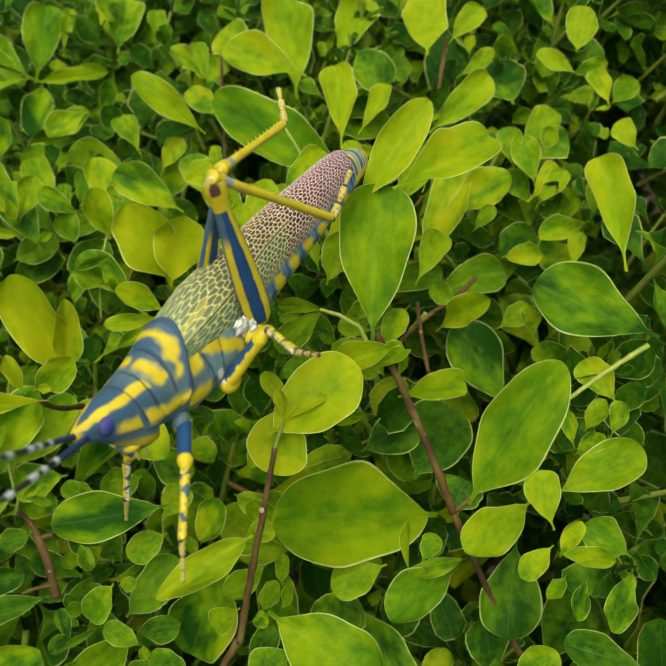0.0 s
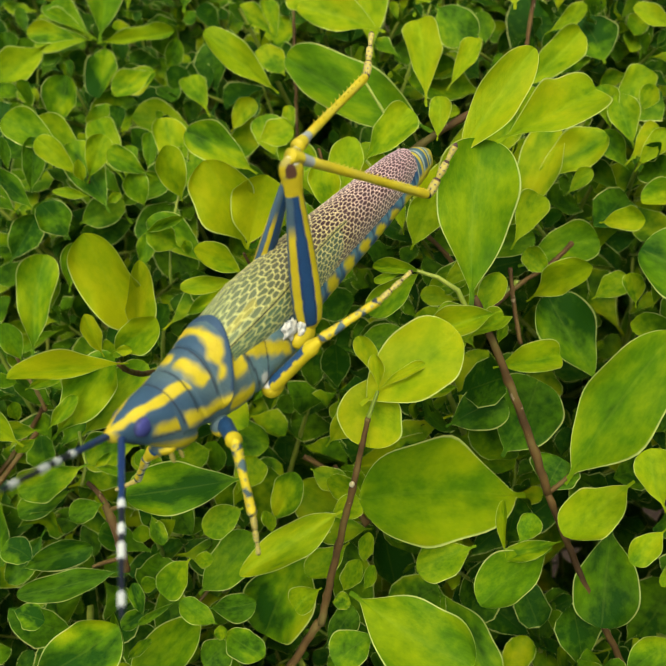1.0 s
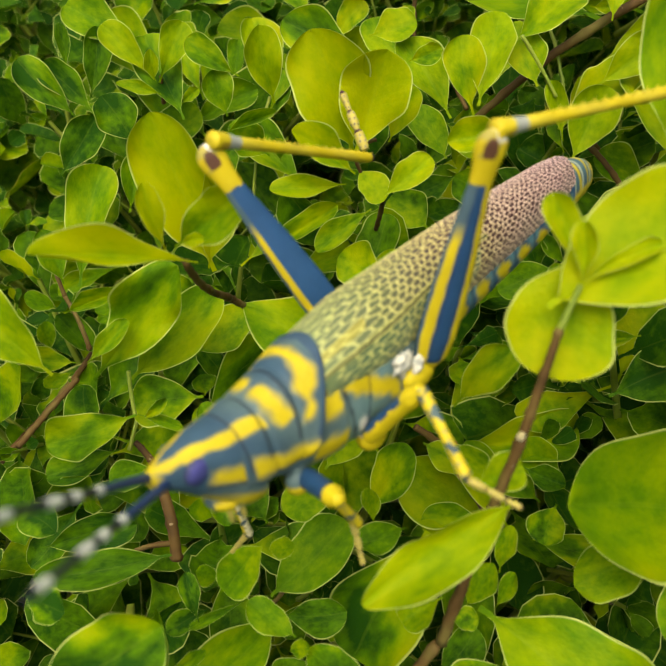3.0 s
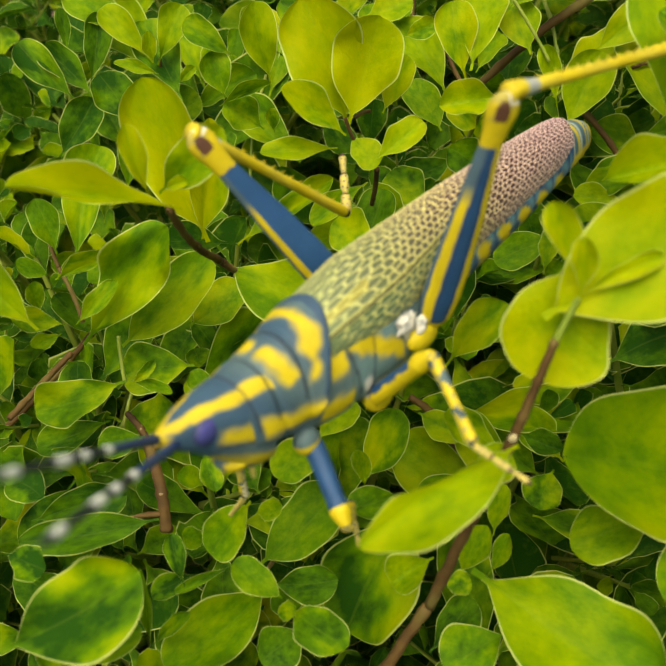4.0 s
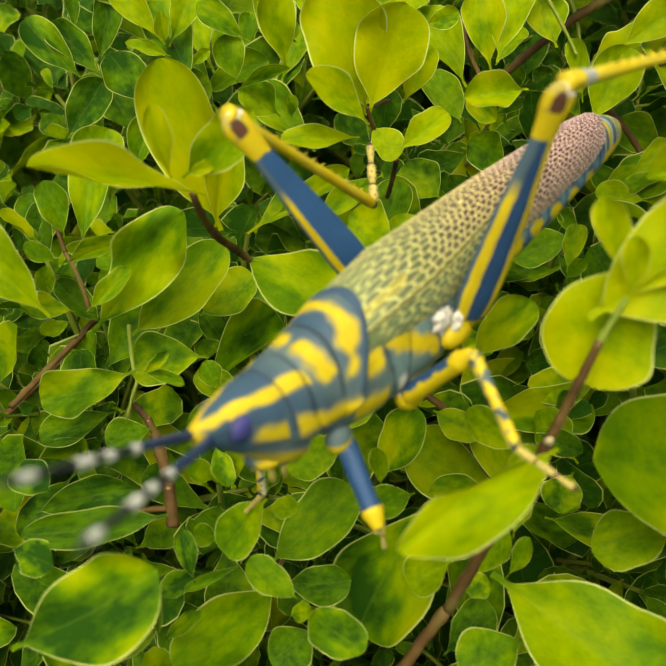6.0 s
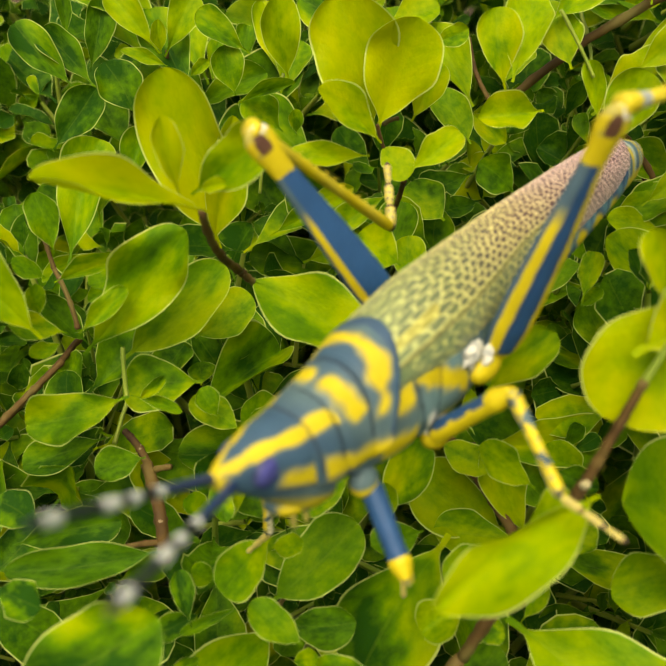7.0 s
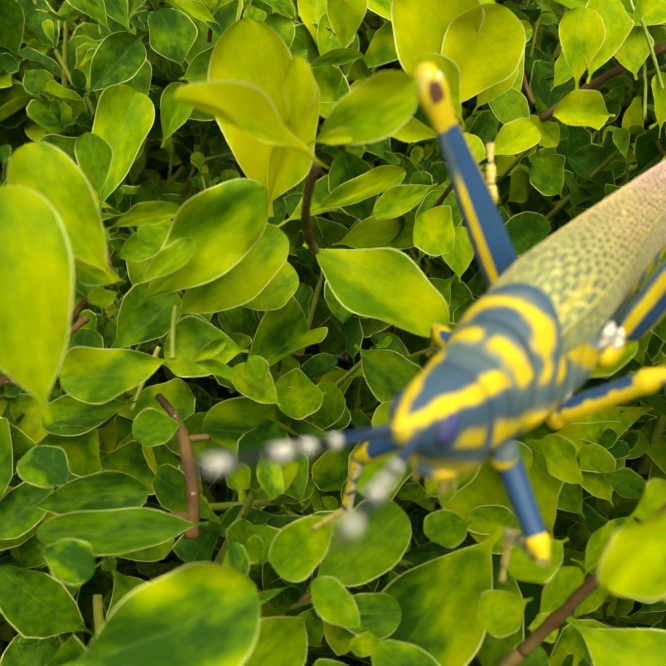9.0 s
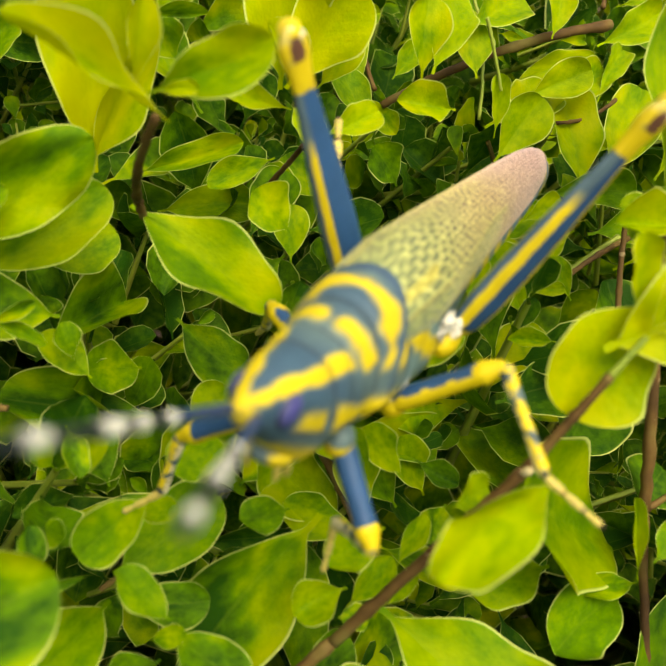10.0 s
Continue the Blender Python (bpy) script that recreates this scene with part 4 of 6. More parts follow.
leaf("oval", (-0.49, 3.92, -1.53), (-0.17, 4.33, -0.39), 0.85, (0.00, -0.58, 0.81), 0.86, mottle=0.1)
leaf("oval", (-0.57, 4.08, -1.66), (-1.06, 4.61, -0.32), 0.97, (-0.04, -0.62, 0.78), 0.84, mottle=0.2)
leaf("oval", (-0.05, 4.23, -1.67), (0.22, 4.59, -1.12), 0.39, (-0.03, -0.56, 0.83), 0.70)
twig((-4.86, 0.78, -3.72), (-4.25, 1.81, -3.74), 0.055, 0.050, bark_mat)
twig((-4.52, 2.97, -2.45), (-4.29, 2.49, -2.78), 0.030, 0.035, bark_mat)
twig((-4.29, 2.49, -2.78), (-4.00, 1.97, -3.26), 0.035, 0.040, bark_mat)
twig((-3.38, 6.24, -2.37), (-3.40, 6.13, -2.81), 0.030, 0.040, bark_mat)
twig((-3.23, 1.18, -2.46), (-3.18, 0.79, -2.85), 0.030, 0.030, shoot_mat)
twig((1.43, 4.49, -0.28), (1.89, 4.04, -0.82), 0.028, 0.022, shoot_mat)
twig((-0.43, 4.06, -1.67), (-0.24, 4.21, -1.69), 0.035, 0.030, bark_mat)
twig((-1.96, 4.33, -3.20), (-1.70, 5.44, -2.06), 0.030, 0.025, shoot_mat)


# ---- the rest of the canopy: leaf sprigs too many to count ----
def canopy(count, region, seed, skip, scale=1.0, res=(9, 4), upright=1.0):
    """Sprigs in a layer under the foremost leaves: a shoot with crossed pairs of stalked leaves and a tuft of young ones at its end; region gives a place, skip refuses it."""
    rnd = random.Random(seed)
    protos = [leaf_mesh("small_leaf", shape, cup, 0.1, wave, 40 + n, *res) for n, (shape, cup, wave) in enumerate((
        ((0.60, 3.0, 0.06, 1.1), 0.25, 0.03), ((0.62, 2.9, 0.06, 1.2), 0.4, 0.08), ((0.68, 3.2, 0.08, 1.4), 0.32, 0.06), ((0.66, 2.8, 0.08, 1.3), 0.35, 0.12),
        ((0.64, 2.6, 0.08, 1.2), 0.8, 0.05), ((0.68, 3.0, 0.08, 1.3), -0.25, 0.08), ((0.58, 2.2, 0.05, 1.0), 0.45, 0.10), ((0.70, 3.2, 0.10, 1.5), 0.15, 0.10)))]
    geo = []
    for me in protos:
        co = np.array([v.co[:] for v in me.vertices])
        fa = np.array([p.vertices[:] for p in me.polygons])
        uv = np.array([l.uv[:] for l in me.uv_layers[0].data])
        geo.append((co, fa, uv))
    box = np.array([(k, (k + 1) % 4, 4 + (k + 1) % 4, 4 + k) for k in range(4)])
    cos, fas, uvs, mats, base = [], [], [], [], 0

    def put(co, fa, uv, slot):
        nonlocal base
        cos.append(co)
        fas.append(fa + base)
        uvs.append(uv)
        mats.extend([slot] * len(fa))
        base += len(co)

    for _ in range(count):
        p = region(rnd)
        if skip(p):
            continue
        size = rnd.choice((rnd.uniform(0.55, 0.95), rnd.uniform(0.8, 1.45))) * scale
        stem = Vector((rnd.gauss(0, 0.40), rnd.gauss(-0.1, 0.40), 1)).normalized()
        turn = rnd.uniform(0, 6.28)
        pairs = rnd.choice((2, 3, 3, 4, 5))
        o = stem.orthogonal().normalized()
        side = stem.cross(o)
        r = 0.00038 * size
        lo, hi = Vector(p) - stem * 0.008 * size, Vector(p) + stem * (0.0048 * (pairs - 1) * size)
        put(np.array([q + (o * math.cos(a) + side * math.sin(a)) * r * f for q, f in ((lo, 1.5), (hi, 0.8)) for a in (0, 1.57, 3.14, 4.71)]), box, np.full((16, 2), 0.5), 1)
        for pair in range(pairs):
            young = pair >= 3 or (pair == pairs - 1 and rnd.random() < 0.5)
            for half in (0, 1):
                az = turn + pair * 1.57 + half * 3.14 + rnd.gauss(0, 0.25)
                lift = upright * (0.28 + 0.27 * pair) + rnd.gauss(0, 0.22)
                d = Matrix.Rotation(az, 3, stem) @ o
                d = (d * math.cos(lift) + stem * math.sin(lift)).normalized()
                length = 0.0100 * size * rnd.uniform(0.7, 1.25) * (0.45 if young else 1 - 0.10 * pair)
                b = Vector(p) + stem * (0.0048 * pair * size) + d * length * 0.15
                _, rot = frame_of(b, b + d, stem + Vector((0, -0.2, 0.25)))
                co, fa, uv = rnd.choice(geo)
                width = length * rnd.uniform(0.42, 0.70)
                put((co * (length, width, (length + width) / 2)) @ np.array(rot.transposed()) + np.array(b), fa, uv, 0)
    me = bpy.data.meshes.new("foliage")
    me.from_pydata(np.concatenate(cos).tolist(), [], np.concatenate(fas).tolist())
    lay = me.uv_layers.new(name="UVMap")
    lay.data.foreach_set("uv", np.concatenate(uvs).ravel())
    me.polygons.foreach_set("use_smooth", [True] * len(me.polygons))
    me.materials.append(foliage_mat)
    me.materials.append(shoot_mat)
    me.polygons.foreach_set("material_index", mats)
    me.update()
    ob = new("foliage", me)
    ob.parent = hedge
    tagged(ob, "dense mass of small green hedge leaves", kind="stuff")
    return ob


front = [(o.matrix_basis @ Vector((0.5, 0, 0))) for o in hedge.children_recursive if o.name.startswith("leaf")]


def covered(p):
    """Whether a sprig here would stand before one of the foremost leaves."""
    for q in front:
        if p.z > q.z - 0.010 and (p.x - q.x) ** 2 + (p.y - q.y + 0.35 * (p.z - q.z)) ** 2 < 0.014 ** 2:
            return True
    return False


def deep_place(rnd):
    x, y = rnd.uniform(-12, 14), rnd.uniform(-10, 20)
    sag = 1.8 * min(1.0, max(0.0, (1.0 - y - 0.4 * x) / 5.0))
    sag += 1.6 * min(1.0, max(0.0, (1.5 - y) / 3.0)) * min(1.0, max(0.0, (x - 0.8) / 2.0))
    return Vector((x, y, 77.0 + 0.28 * x - 0.03 * y - sag - 4.0 * rnd.random() ** 1.2)) * 0.01


def low_place(rnd):
    x, y = rnd.uniform(-14, 17), rnd.uniform(-13, 24)
    return Vector((x, y, 70.6 + 0.25 * x - 0.03 * y - 5.0 * rnd.random())) * 0.01


def refused(p):
    """Sprigs crowd in tufts, with dark hollows between them."""
    return covered(p) or hollow(p) or noise.noise(p * 55.0) < -0.06


def hollow(p):
    """A dark shaft between two tufts, slanting down into the hedge."""
    down = 0.784 - p.z
    return ((p.x - 0.044 - 0.34 * down) / 0.021) ** 2 + ((p.y + 0.017 - 0.23 * down) / 0.016) ** 2 < 1.0


canopy(3000, deep_place, 11, refused, 1.0, (8, 4))
canopy(1500, low_place, 12, lambda p: hollow(p) or noise.noise(p * 40.0) < -0.15, 1.45, (6, 4))
canopy(900, lambda rnd: low_place(rnd) - Vector((0, 0, 0.055)), 14, lambda p: False, 2.2, (4, 2))


def outer_place(rnd):
    """The rest of the clipped hedge: its top beyond the near patch, and its sides down towards the soil."""
    while True:
        x, y = rnd.uniform(-0.9, 0.9), rnd.uniform(-0.22, 0.75)
        top = 0.75 + 0.22 * math.tanh(1.25 * x) - 0.03 * y
        if rnd.random() < 0.46:
            if not (-0.14 < x < 0.17 and -0.13 < y < 0.24):
                return Vector((x, y, top - 0.04 * rnd.random()))
            continue
        z = rnd.uniform(0.06, top)
        if rnd.random() < 0.65:
            y = -0.22 + 0.04 * rnd.random() if rnd.random() < 0.5 else 0.75 - 0.04 * rnd.random()
        else:
            x = math.copysign(0.9 - 0.04 * rnd.random(), x)
        return Vector((x, y, z))


canopy(6500, outer_place, 13, lambda p: False, 2.0, (4, 2))


# ---- the woody stems that carry the hedge ----
def stem(x, y, lean, r):
    """A bare, crooked main stem from the soil up into the leaves, forking twice."""
    rnd = random.Random(int(x * 977 + y * 331))
    bm = bmesh.new()
    pts = [Vector((x + lean[0] * k * k, y + lean[1] * k * k, -0.02 + 0.64 * k)) + Vector((rnd.gauss(0, 0.004), rnd.gauss(0, 0.004), 0)) for k in [i / 12 for i in range(13)]]
    tube(bm, pts, [r * (1 - 0.55 * i / 12) for i in range(13)], 9)
    for j in (6, 8, 10):
        out = Vector((rnd.uniform(-0.06, 0.06), rnd.uniform(-0.06, 0.06), 0.63 - pts[j].z))
        tube(bm, [pts[j] + out * k + Vector((rnd.gauss(0, 0.002), rnd.gauss(0, 0.002), 0)) for k in (0, 0.25, 0.5, 0.75, 1)], [r * 0.5, r * 0.42, r * 0.35, r * 0.28, r * 0.2], 7)
    return part("main_stem", bm, bark_mat, hedge, "bare brown woody stem rising from the soil")


for at_x, at_y, lean, thick in ((-0.06, 0.02, (-0.02, 0.03), 0.008), (0.01, -0.03, (0.02, -0.01), 0.010), (0.06, 0.08, (0.03, 0.02), 0.009), (-0.03, 0.12, (-0.03, 0.03), 0.007), (0.10, -0.01, (0.04, -0.02), 0.008),
                               (-0.45, 0.2, (-0.05, 0.04), 0.010), (-0.7, 0.35, (-0.04, -0.03), 0.009), (0.4, 0.3, (0.05, 0.03), 0.011), (0.68, 0.15, (0.03, -0.05), 0.009), (-0.2, 0.5, (-0.03, 0.06), 0.010), (0.25, 0.55, (0.04, 0.05), 0.009)):
    stem(at_x, at_y, lean, thick)


# ---- the grasshopper: centimetres in its own space, head towards +X, left side +Y ----
CM = 0.01
YEL, BLU, DRK, PALE, BRN, TEAL, SLATE = (0.50, 0.405, 0.006), (0.010, 0.052, 0.130), (0.008, 0.011, 0.02), (0.62, 0.62, 0.50), (0.085, 0.035, 0.015), (0.070, 0.122, 0.120), (0.028, 0.072, 0.108)


def painted_material(name, rough=0.55):
    m, nt, b = material(name, rough, 0.28)
    att = nt.nodes.new("ShaderNodeVertexColor")
    att.layer_name = "paint"
    co = nt.nodes.new("ShaderNodeTexCoord").outputs["Object"]
    a = noisy(nt, co, 450.0, 3.0)
    c = noisy(nt, co, 2600.0, 2.0)
    k = calc(nt, "MULTIPLY_ADD", a, 0.5, 0.75)
    grey = nt.nodes.new("ShaderNodeCombineColor")
    for s in grey.inputs:
        nt.links.new(k, s)
    nt.links.new(mixc(nt, 1.0, att.outputs["Color"], grey.outputs[0], "MULTIPLY"), b.inputs["Base Color"])
    bump(nt, b, calc(nt, "ADD", a, c), 0.35, 0.0002)
    return m


skin_mat = painted_material("cuticle")


def wing_material():
    """Dark cells between raised pale veins; green at the base, maroon at the end. The veins come with the mesh."""
    m, nt, b = material("wing_net", 0.45, 0.30)
    att = nt.nodes.new("ShaderNodeVertexColor")
    att.layer_name = "net"
    net = nt.nodes.new("ShaderNodeSeparateColor")
    nt.links.new(att.outputs["Color"], net.inputs[0])
    edge, cell = net.outputs[0], net.outputs[1]
    uv = nt.nodes.new("ShaderNodeUVMap").outputs["UV"]
    sep = nt.nodes.new("ShaderNodeSeparateXYZ")
    nt.links.new(uv, sep.inputs[0])
    wob = calc(nt, "SUBTRACT", noisy(nt, uv, 2.5, 2.0), 0.5)
    along = calc(nt, "MULTIPLY_ADD", wob, 0.25, sep.outputs["X"])
    row = calc(nt, "FRACT", sep.outputs["Y"])
    fill = ramp(nt, along, [(0.02, (0.130, 0.170, 0.060)), (0.18, (0.092, 0.118, 0.040)), (0.36, (0.060, 0.045, 0.024)), (0.54, (0.052, 0.012, 0.013)), (0.95, (0.060, 0.014, 0.020))])
    vein = ramp(nt, along, [(0.02, (0.36, 0.40, 0.13)), (0.20, (0.48, 0.47, 0.14)), (0.45, (0.70, 0.62, 0.22)), (0.65, (0.74, 0.58, 0.40)), (0.95, (0.74, 0.54, 0.48))])
    fill = mixc(nt, calc(nt, "MULTIPLY", cell, 0.18), fill, (0.10, 0.10, 0.07))
    # the lower field is green towards the base
    low = calc(nt, "MULTIPLY", calc(nt, "GREATER_THAN", row, 0.54), calc(nt, "LESS_THAN", along, 0.5))
    fill = mixc(nt, calc(nt, "MULTIPLY", low, 0.6), fill, (0.07, 0.15, 0.075))
    col = mixc(nt, edge, fill, vein)
    # a dark furrow with yellow ridges beside it, and a yellow streak at the base
    away = calc(nt, "ABSOLUTE", calc(nt, "SUBTRACT", row, 0.52))
    reach = calc(nt, "LESS_THAN", along, 0.55)
    ridge = calc(nt, "MULTIPLY", calc(nt, "LESS_THAN", away, 0.026), reach)
    col = mixc(nt, calc(nt, "MULTIPLY", ridge, 0.5), col, (0.55, 0.54, 0.14))
    furrow = calc(nt, "MULTIPLY", calc(nt, "LESS_THAN", away, 0.010), reach)
    col = mixc(nt, calc(nt, "MULTIPLY", furrow, 0.9), col, (0.035, 0.040, 0.02))
    streak = calc(nt, "MULTIPLY", calc(nt, "LESS_THAN", calc(nt, "ABSOLUTE", calc(nt, "SUBTRACT", row, 0.38)), 0.04), calc(nt, "LESS_THAN", along, 0.15))
    col = mixc(nt, calc(nt, "MULTIPLY", streak, 0.3), col, (0.60, 0.50, 0.02))
    margin = calc(nt, "MULTIPLY", calc(nt, "GREATER_THAN", row, 0.88), calc(nt, "LESS_THAN", along, 0.30))
    col = mixc(nt, calc(nt, "MULTIPLY", margin, 0.8), col, (0.08, 0.16, 0.15))
    nt.links.new(col, b.inputs["Base Color"])
    b.inputs["Sheen Weight"].default_value = 0.22
    b.inputs["Sheen Roughness"].default_value = 0.35
    b.inputs["Sheen Tint"].default_value = (0.92, 0.92, 0.92, 1.0)
    b.inputs["Coat Weight"].default_value = 0.30
    b.inputs["Coat Roughness"].default_value = 0.36
    bump(nt, b, noisy(nt, uv, 160.0, 2.0), 0.2, 0.0001)
    return m


wing_mat = wing_material()


def paint(bm, colour):
    """Gives every corner the colour that colour(x, y, z) names, in centimetres."""
    lay = bm.loops.layers.color.get("paint") or bm.loops.layers.color.new("paint")
    seen = {}
    for f in bm.faces:
        for l in f.loops:
            v = l.vert
            if v not in seen:
                c = colour(v.co.x / CM, v.co.y / CM, v.co.z / CM)
                seen[v] = (*[max(0.0, q) ** (1 / 2.2) for q in c], 1.0)
            l[lay] = seen[v]


def blend(a, b, k):
    k = min(1.0, max(0.0, k))
    return tuple(p + (q - p) * k for p, q in zip(a, b))


def loft(sections, na, nt_, shift=None):
    """A closed skin through sections (x, half width, top, middle, bottom); the angle runs from the back over the left side."""
    xs = np.array([s[0] for s in sections])
    vals = np.array([s[1:] for s in sections])
    order = np.argsort(xs)
    xs, vals = xs[order], vals[order]
    bm = bmesh.new()
    rings = []
    for i in range(na + 1):
        k = i / na
        x = xs[0] + (xs[-1] - xs[0]) * k
        pos = np.interp(x, xs, np.arange(len(xs)))
        j = min(int(pos), len(xs) - 2)
        f = pos - j
        p0, p1, p2, p3 = vals[max(j - 1, 0)], vals[j], vals[j + 1], vals[min(j + 2, len(xs) - 1)]
        w, zt, zc, zb = 0.5 * (2 * p1 + (p2 - p0) * f + (2 * p0 - 5 * p1 + 4 * p2 - p3) * f * f + (3 * p1 - p0 - 3 * p2 + p3) * f ** 3)
        w, ring = max(w, 0.01), []
        for n in range(nt_):
            th = 2 * math.pi * n / nt_
            c, s = math.cos(th), math.sin(th)
            z = zc + (zt - zc if c > 0 else zc - zb) * math.copysign(abs(c) ** 0.85, c)
            xx = x + (shift(x, th) if shift else 0.0)
            ring.append(bm.verts.new((xx * CM, w * math.copysign(abs(s) ** 0.85, s) * CM, z * CM)))
        rings.append(ring)
    for a, b in zip(rings, rings[1:]):
        for n in range(nt_):
            bm.faces.new((a[n], a[(n + 1) % nt_], b[(n + 1) % nt_], b[n]))
    bm.faces.new(rings[0])
    bm.faces.new(rings[-1][::-1])
    bmesh.ops.recalc_face_normals(bm, faces=bm.faces)
    return bm


def blob(x, s, x0, s0, rx, rs, tilt=0.0, soft=0.25):
    """1 inside an oval patch, 0 outside, with a soft rim."""
    dx, ds = x - x0, s - s0
    c, n = math.cos(tilt), math.sin(tilt)
    a, b = (c * dx + n * ds) / rx, (-n * dx + c * ds) / rs
    return min(1.0, max(0.0, (1.0 - math.hypot(a, b)) / soft))


def around(y, z, zc=-0.1):
    """Angle from the back, 0, to the belly, pi, the same on both sides."""
    return math.atan2(abs(y), z - zc)


def band(x, s, x0, x1, s0, s1, half, soft=0.06):
    """1 inside a stripe from (x0, s0) to (x1, s1), 0 outside."""
    k = (x - x0) / (x1 - x0)
    if k < -0.06 or k > 1.06:
        return 0.0
    end = min(1.0, max(0.0, min(k + 0.06, 1.06 - k) / 0.12))
    return min(1.0, max(0.0, (half * (0.55 + 0.45 * end) - abs(s - s0 - (s1 - s0) * k)) / soft)) * min(1.0, end * 2)


def line(s, x, pts):
    """Signed distance of s from a line through (x, s) points."""
    xs = [p[0] for p in pts]
    return s - float(np.interp(x, xs, [p[1] for p in pts]))


def patch(d, half, soft=0.07):
    return min(1.0, max(0.0, (half - abs(d)) / soft + 0.5))


def span(x, a, b, soft=0.03):
    return min(1.0, max(0.0, (x - a) / soft + 0.5)) * min(1.0, max(0.0, (b - x) / soft + 0.5))


def ragged(x, s):
    return 0.012 * math.sin(19 * x + 5 * s) + 0.008 * math.sin(37 * x + 13 * s + 1) + 0.006 * math.sin(23 * s - 17 * x)


def head_paint(x, y, z):
    s = around(y, z, -0.36)
    r = ragged(x, s)
    c = blend(SLATE, TEAL, max(0.0, s - 0.9) * 1.4)
    d = line(s + r, x, [(1.5, 0.52), (1.77, 0.41), (2.01, 0.27), (2.2, 0.14), (2.31, 0.0)])
    k = patch(d, 0.108 if x < 2.1 else 0.085, 0.05)
    k = max(k, patch(x - 2.31, 0.035))
    k = max(k, patch(z + r - float(np.interp(x, [1.6, 1.97], [-0.30, -0.17])), 0.070) * span(x + r, 1.55, 1.96, 0.07))
    k = max(k, patch(z + r - float(np.interp(x, [1.6, 2.1], [-0.62, -0.33])), 0.055) * span(x, 1.5, 2.02))
    c = blend(c, YEL, k)
    if abs(z - float(np.interp(x, [1.6, 1.97], [-0.40, -0.25]))) < 0.012 and x < 2.0:
        c = blend(c, DRK, 0.7)
    return c


def pronotum_paint(x, y, z):
    s = around(y, z, -0.36)
    r = ragged(x, s)
    c = blend(SLATE, TEAL, 0.5 + 0.45 * math.sin(9 * x + 1.0 + 2 * s))
    # hind band over the back, thinner on the midline, with a lobe down the flank
    d = line(x + r, s, [(0.0, 0.93), (0.4, 0.99), (0.75, 1.05), (1.05, 1.13)])
    k = patch(d, float(np.interp(s, [0.0, 0.25, 0.5, 0.62, 0.76, 0.92, 1.02], [0.055, 0.068, 0.100, 0.080, 0.022, 0.062, 0.050]))) * span(s + r, -0.3, 1.06, 0.08)
    # middle pair of bars
    d = line(x + r, s, [(0.0, 1.34), (0.4, 1.335), (0.85, 1.28)])
    k = max(k, patch(d, 0.068) * span(s + r, 0.07, 0.84, 0.06))
    # continuation of the two head stripes
    d = line(s + r, x, [(1.36, 0.60), (1.6, 0.46), (1.8, 0.40)])
    k = max(k, patch(d, 0.135, 0.05) * span(x + r, 1.43, 1.9))
    # low bar along the side lobe
    d = z + r - float(np.interp(x, [1.05, 1.4, 1.7], [-0.46, -0.37, -0.26]))
    k = max(k, patch(d, 0.078) * span(x, 1.02, 1.66))
    c = blend(c, YEL, k)
    if s < 1.3 and min(abs(x - 1.17 - 0.05 * s), abs(x - 1.47 - 0.03 * s), abs(x - 1.68)) < 0.011:
        c = blend(c, DRK, 0.7)
    if patch(line(x, s, [(0.0, 0.75), (0.6, 0.84), (1.4, 1.06)]), 0.045) > 0.5:
        c = blend(c, (0.014, 0.045, 0.10), 0.7)
    return c


def thorax_paint(x, y, z):
    r = ragged(x, 3 * z)
    c = blend(TEAL, (0.11, 0.20, 0.19), 0.5 + 0.5 * math.sin(7 * x + 5 * z))
    k = patch(z + r - float(np.interp(x, [0.12, 0.70], [-0.50, -0.10])), 0.092, 0.05) * span(x + r, 0.13, 0.72, 0.06)
    k = max(k, patch(z + r + 0.20, 0.11) * span(x + r, 0.76, 0.96), patch(z + r + 0.57, 0.085) * span(x + r, 0.76, 1.08))
    k = max(k, patch(z + 0.72, 0.07) * span(x + r, 0.0, 0.6))
    c = blend(c, YEL, k)
    c = blend(c, PALE, 0.9 * blob(x, z + r, 0.59, -0.56, 0.06, 0.075))
    if min(abs(x - 0.46 + 0.3 * (z + 0.3)), abs(x - 0.74 - 0.1 * z)) < 0.012 and z < -0.05:
        c = blend(c, DRK, 0.75)
    return c


def abdomen_paint(x, y, z):
    s = around(y, z, -0.30)
    seg = (x * 2.55) % 1.0
    r = ragged(x, 2 * s) * 2
    c = blend(BLU, (0.09, 0.21, 0.24), 0.4 + 0.5 * math.sin(s * 4 + 9 * seg))
    if x < -3.24:
        # the bare last rings: teal, pale seam, yellow hind rim
        ring = ((-3.24 - x) / 0.19) % 1.0
        c = blend(c, (0.035, 0.085, 0.105), 0.75)
        c = blend(c, (0.50, 0.56, 0.40), 0.8 * patch(ring - 0.12, 0.06, 0.06))
        c = blend(c, YEL, max(span(s + r, 1.2, 2.4, 0.2) * 0.9, 0.85 * patch(ring - 0.72, 0.14, 0.1)))
        return blend(c, YEL, span(x + r, -4.1, -3.68, 0.05) * 0.8)
    k = blob(seg + 2 * r, s + r, 0.55, 1.92, 0.34, 0.62, 0.4, 0.4)
    k = max(k, span(seg - r, 0.2, 0.8, 0.1) * span(s, 2.3, 2.8, 0.1))
    c = blend(c, YEL, k)
    if seg < 0.08:
        c = blend(c, DRK, 0.5)
    return c


grasshopper = tagged(new("grasshopper"), "blue and yellow painted grasshopper with net-patterned wings on hedge leaves", "grasshopper")

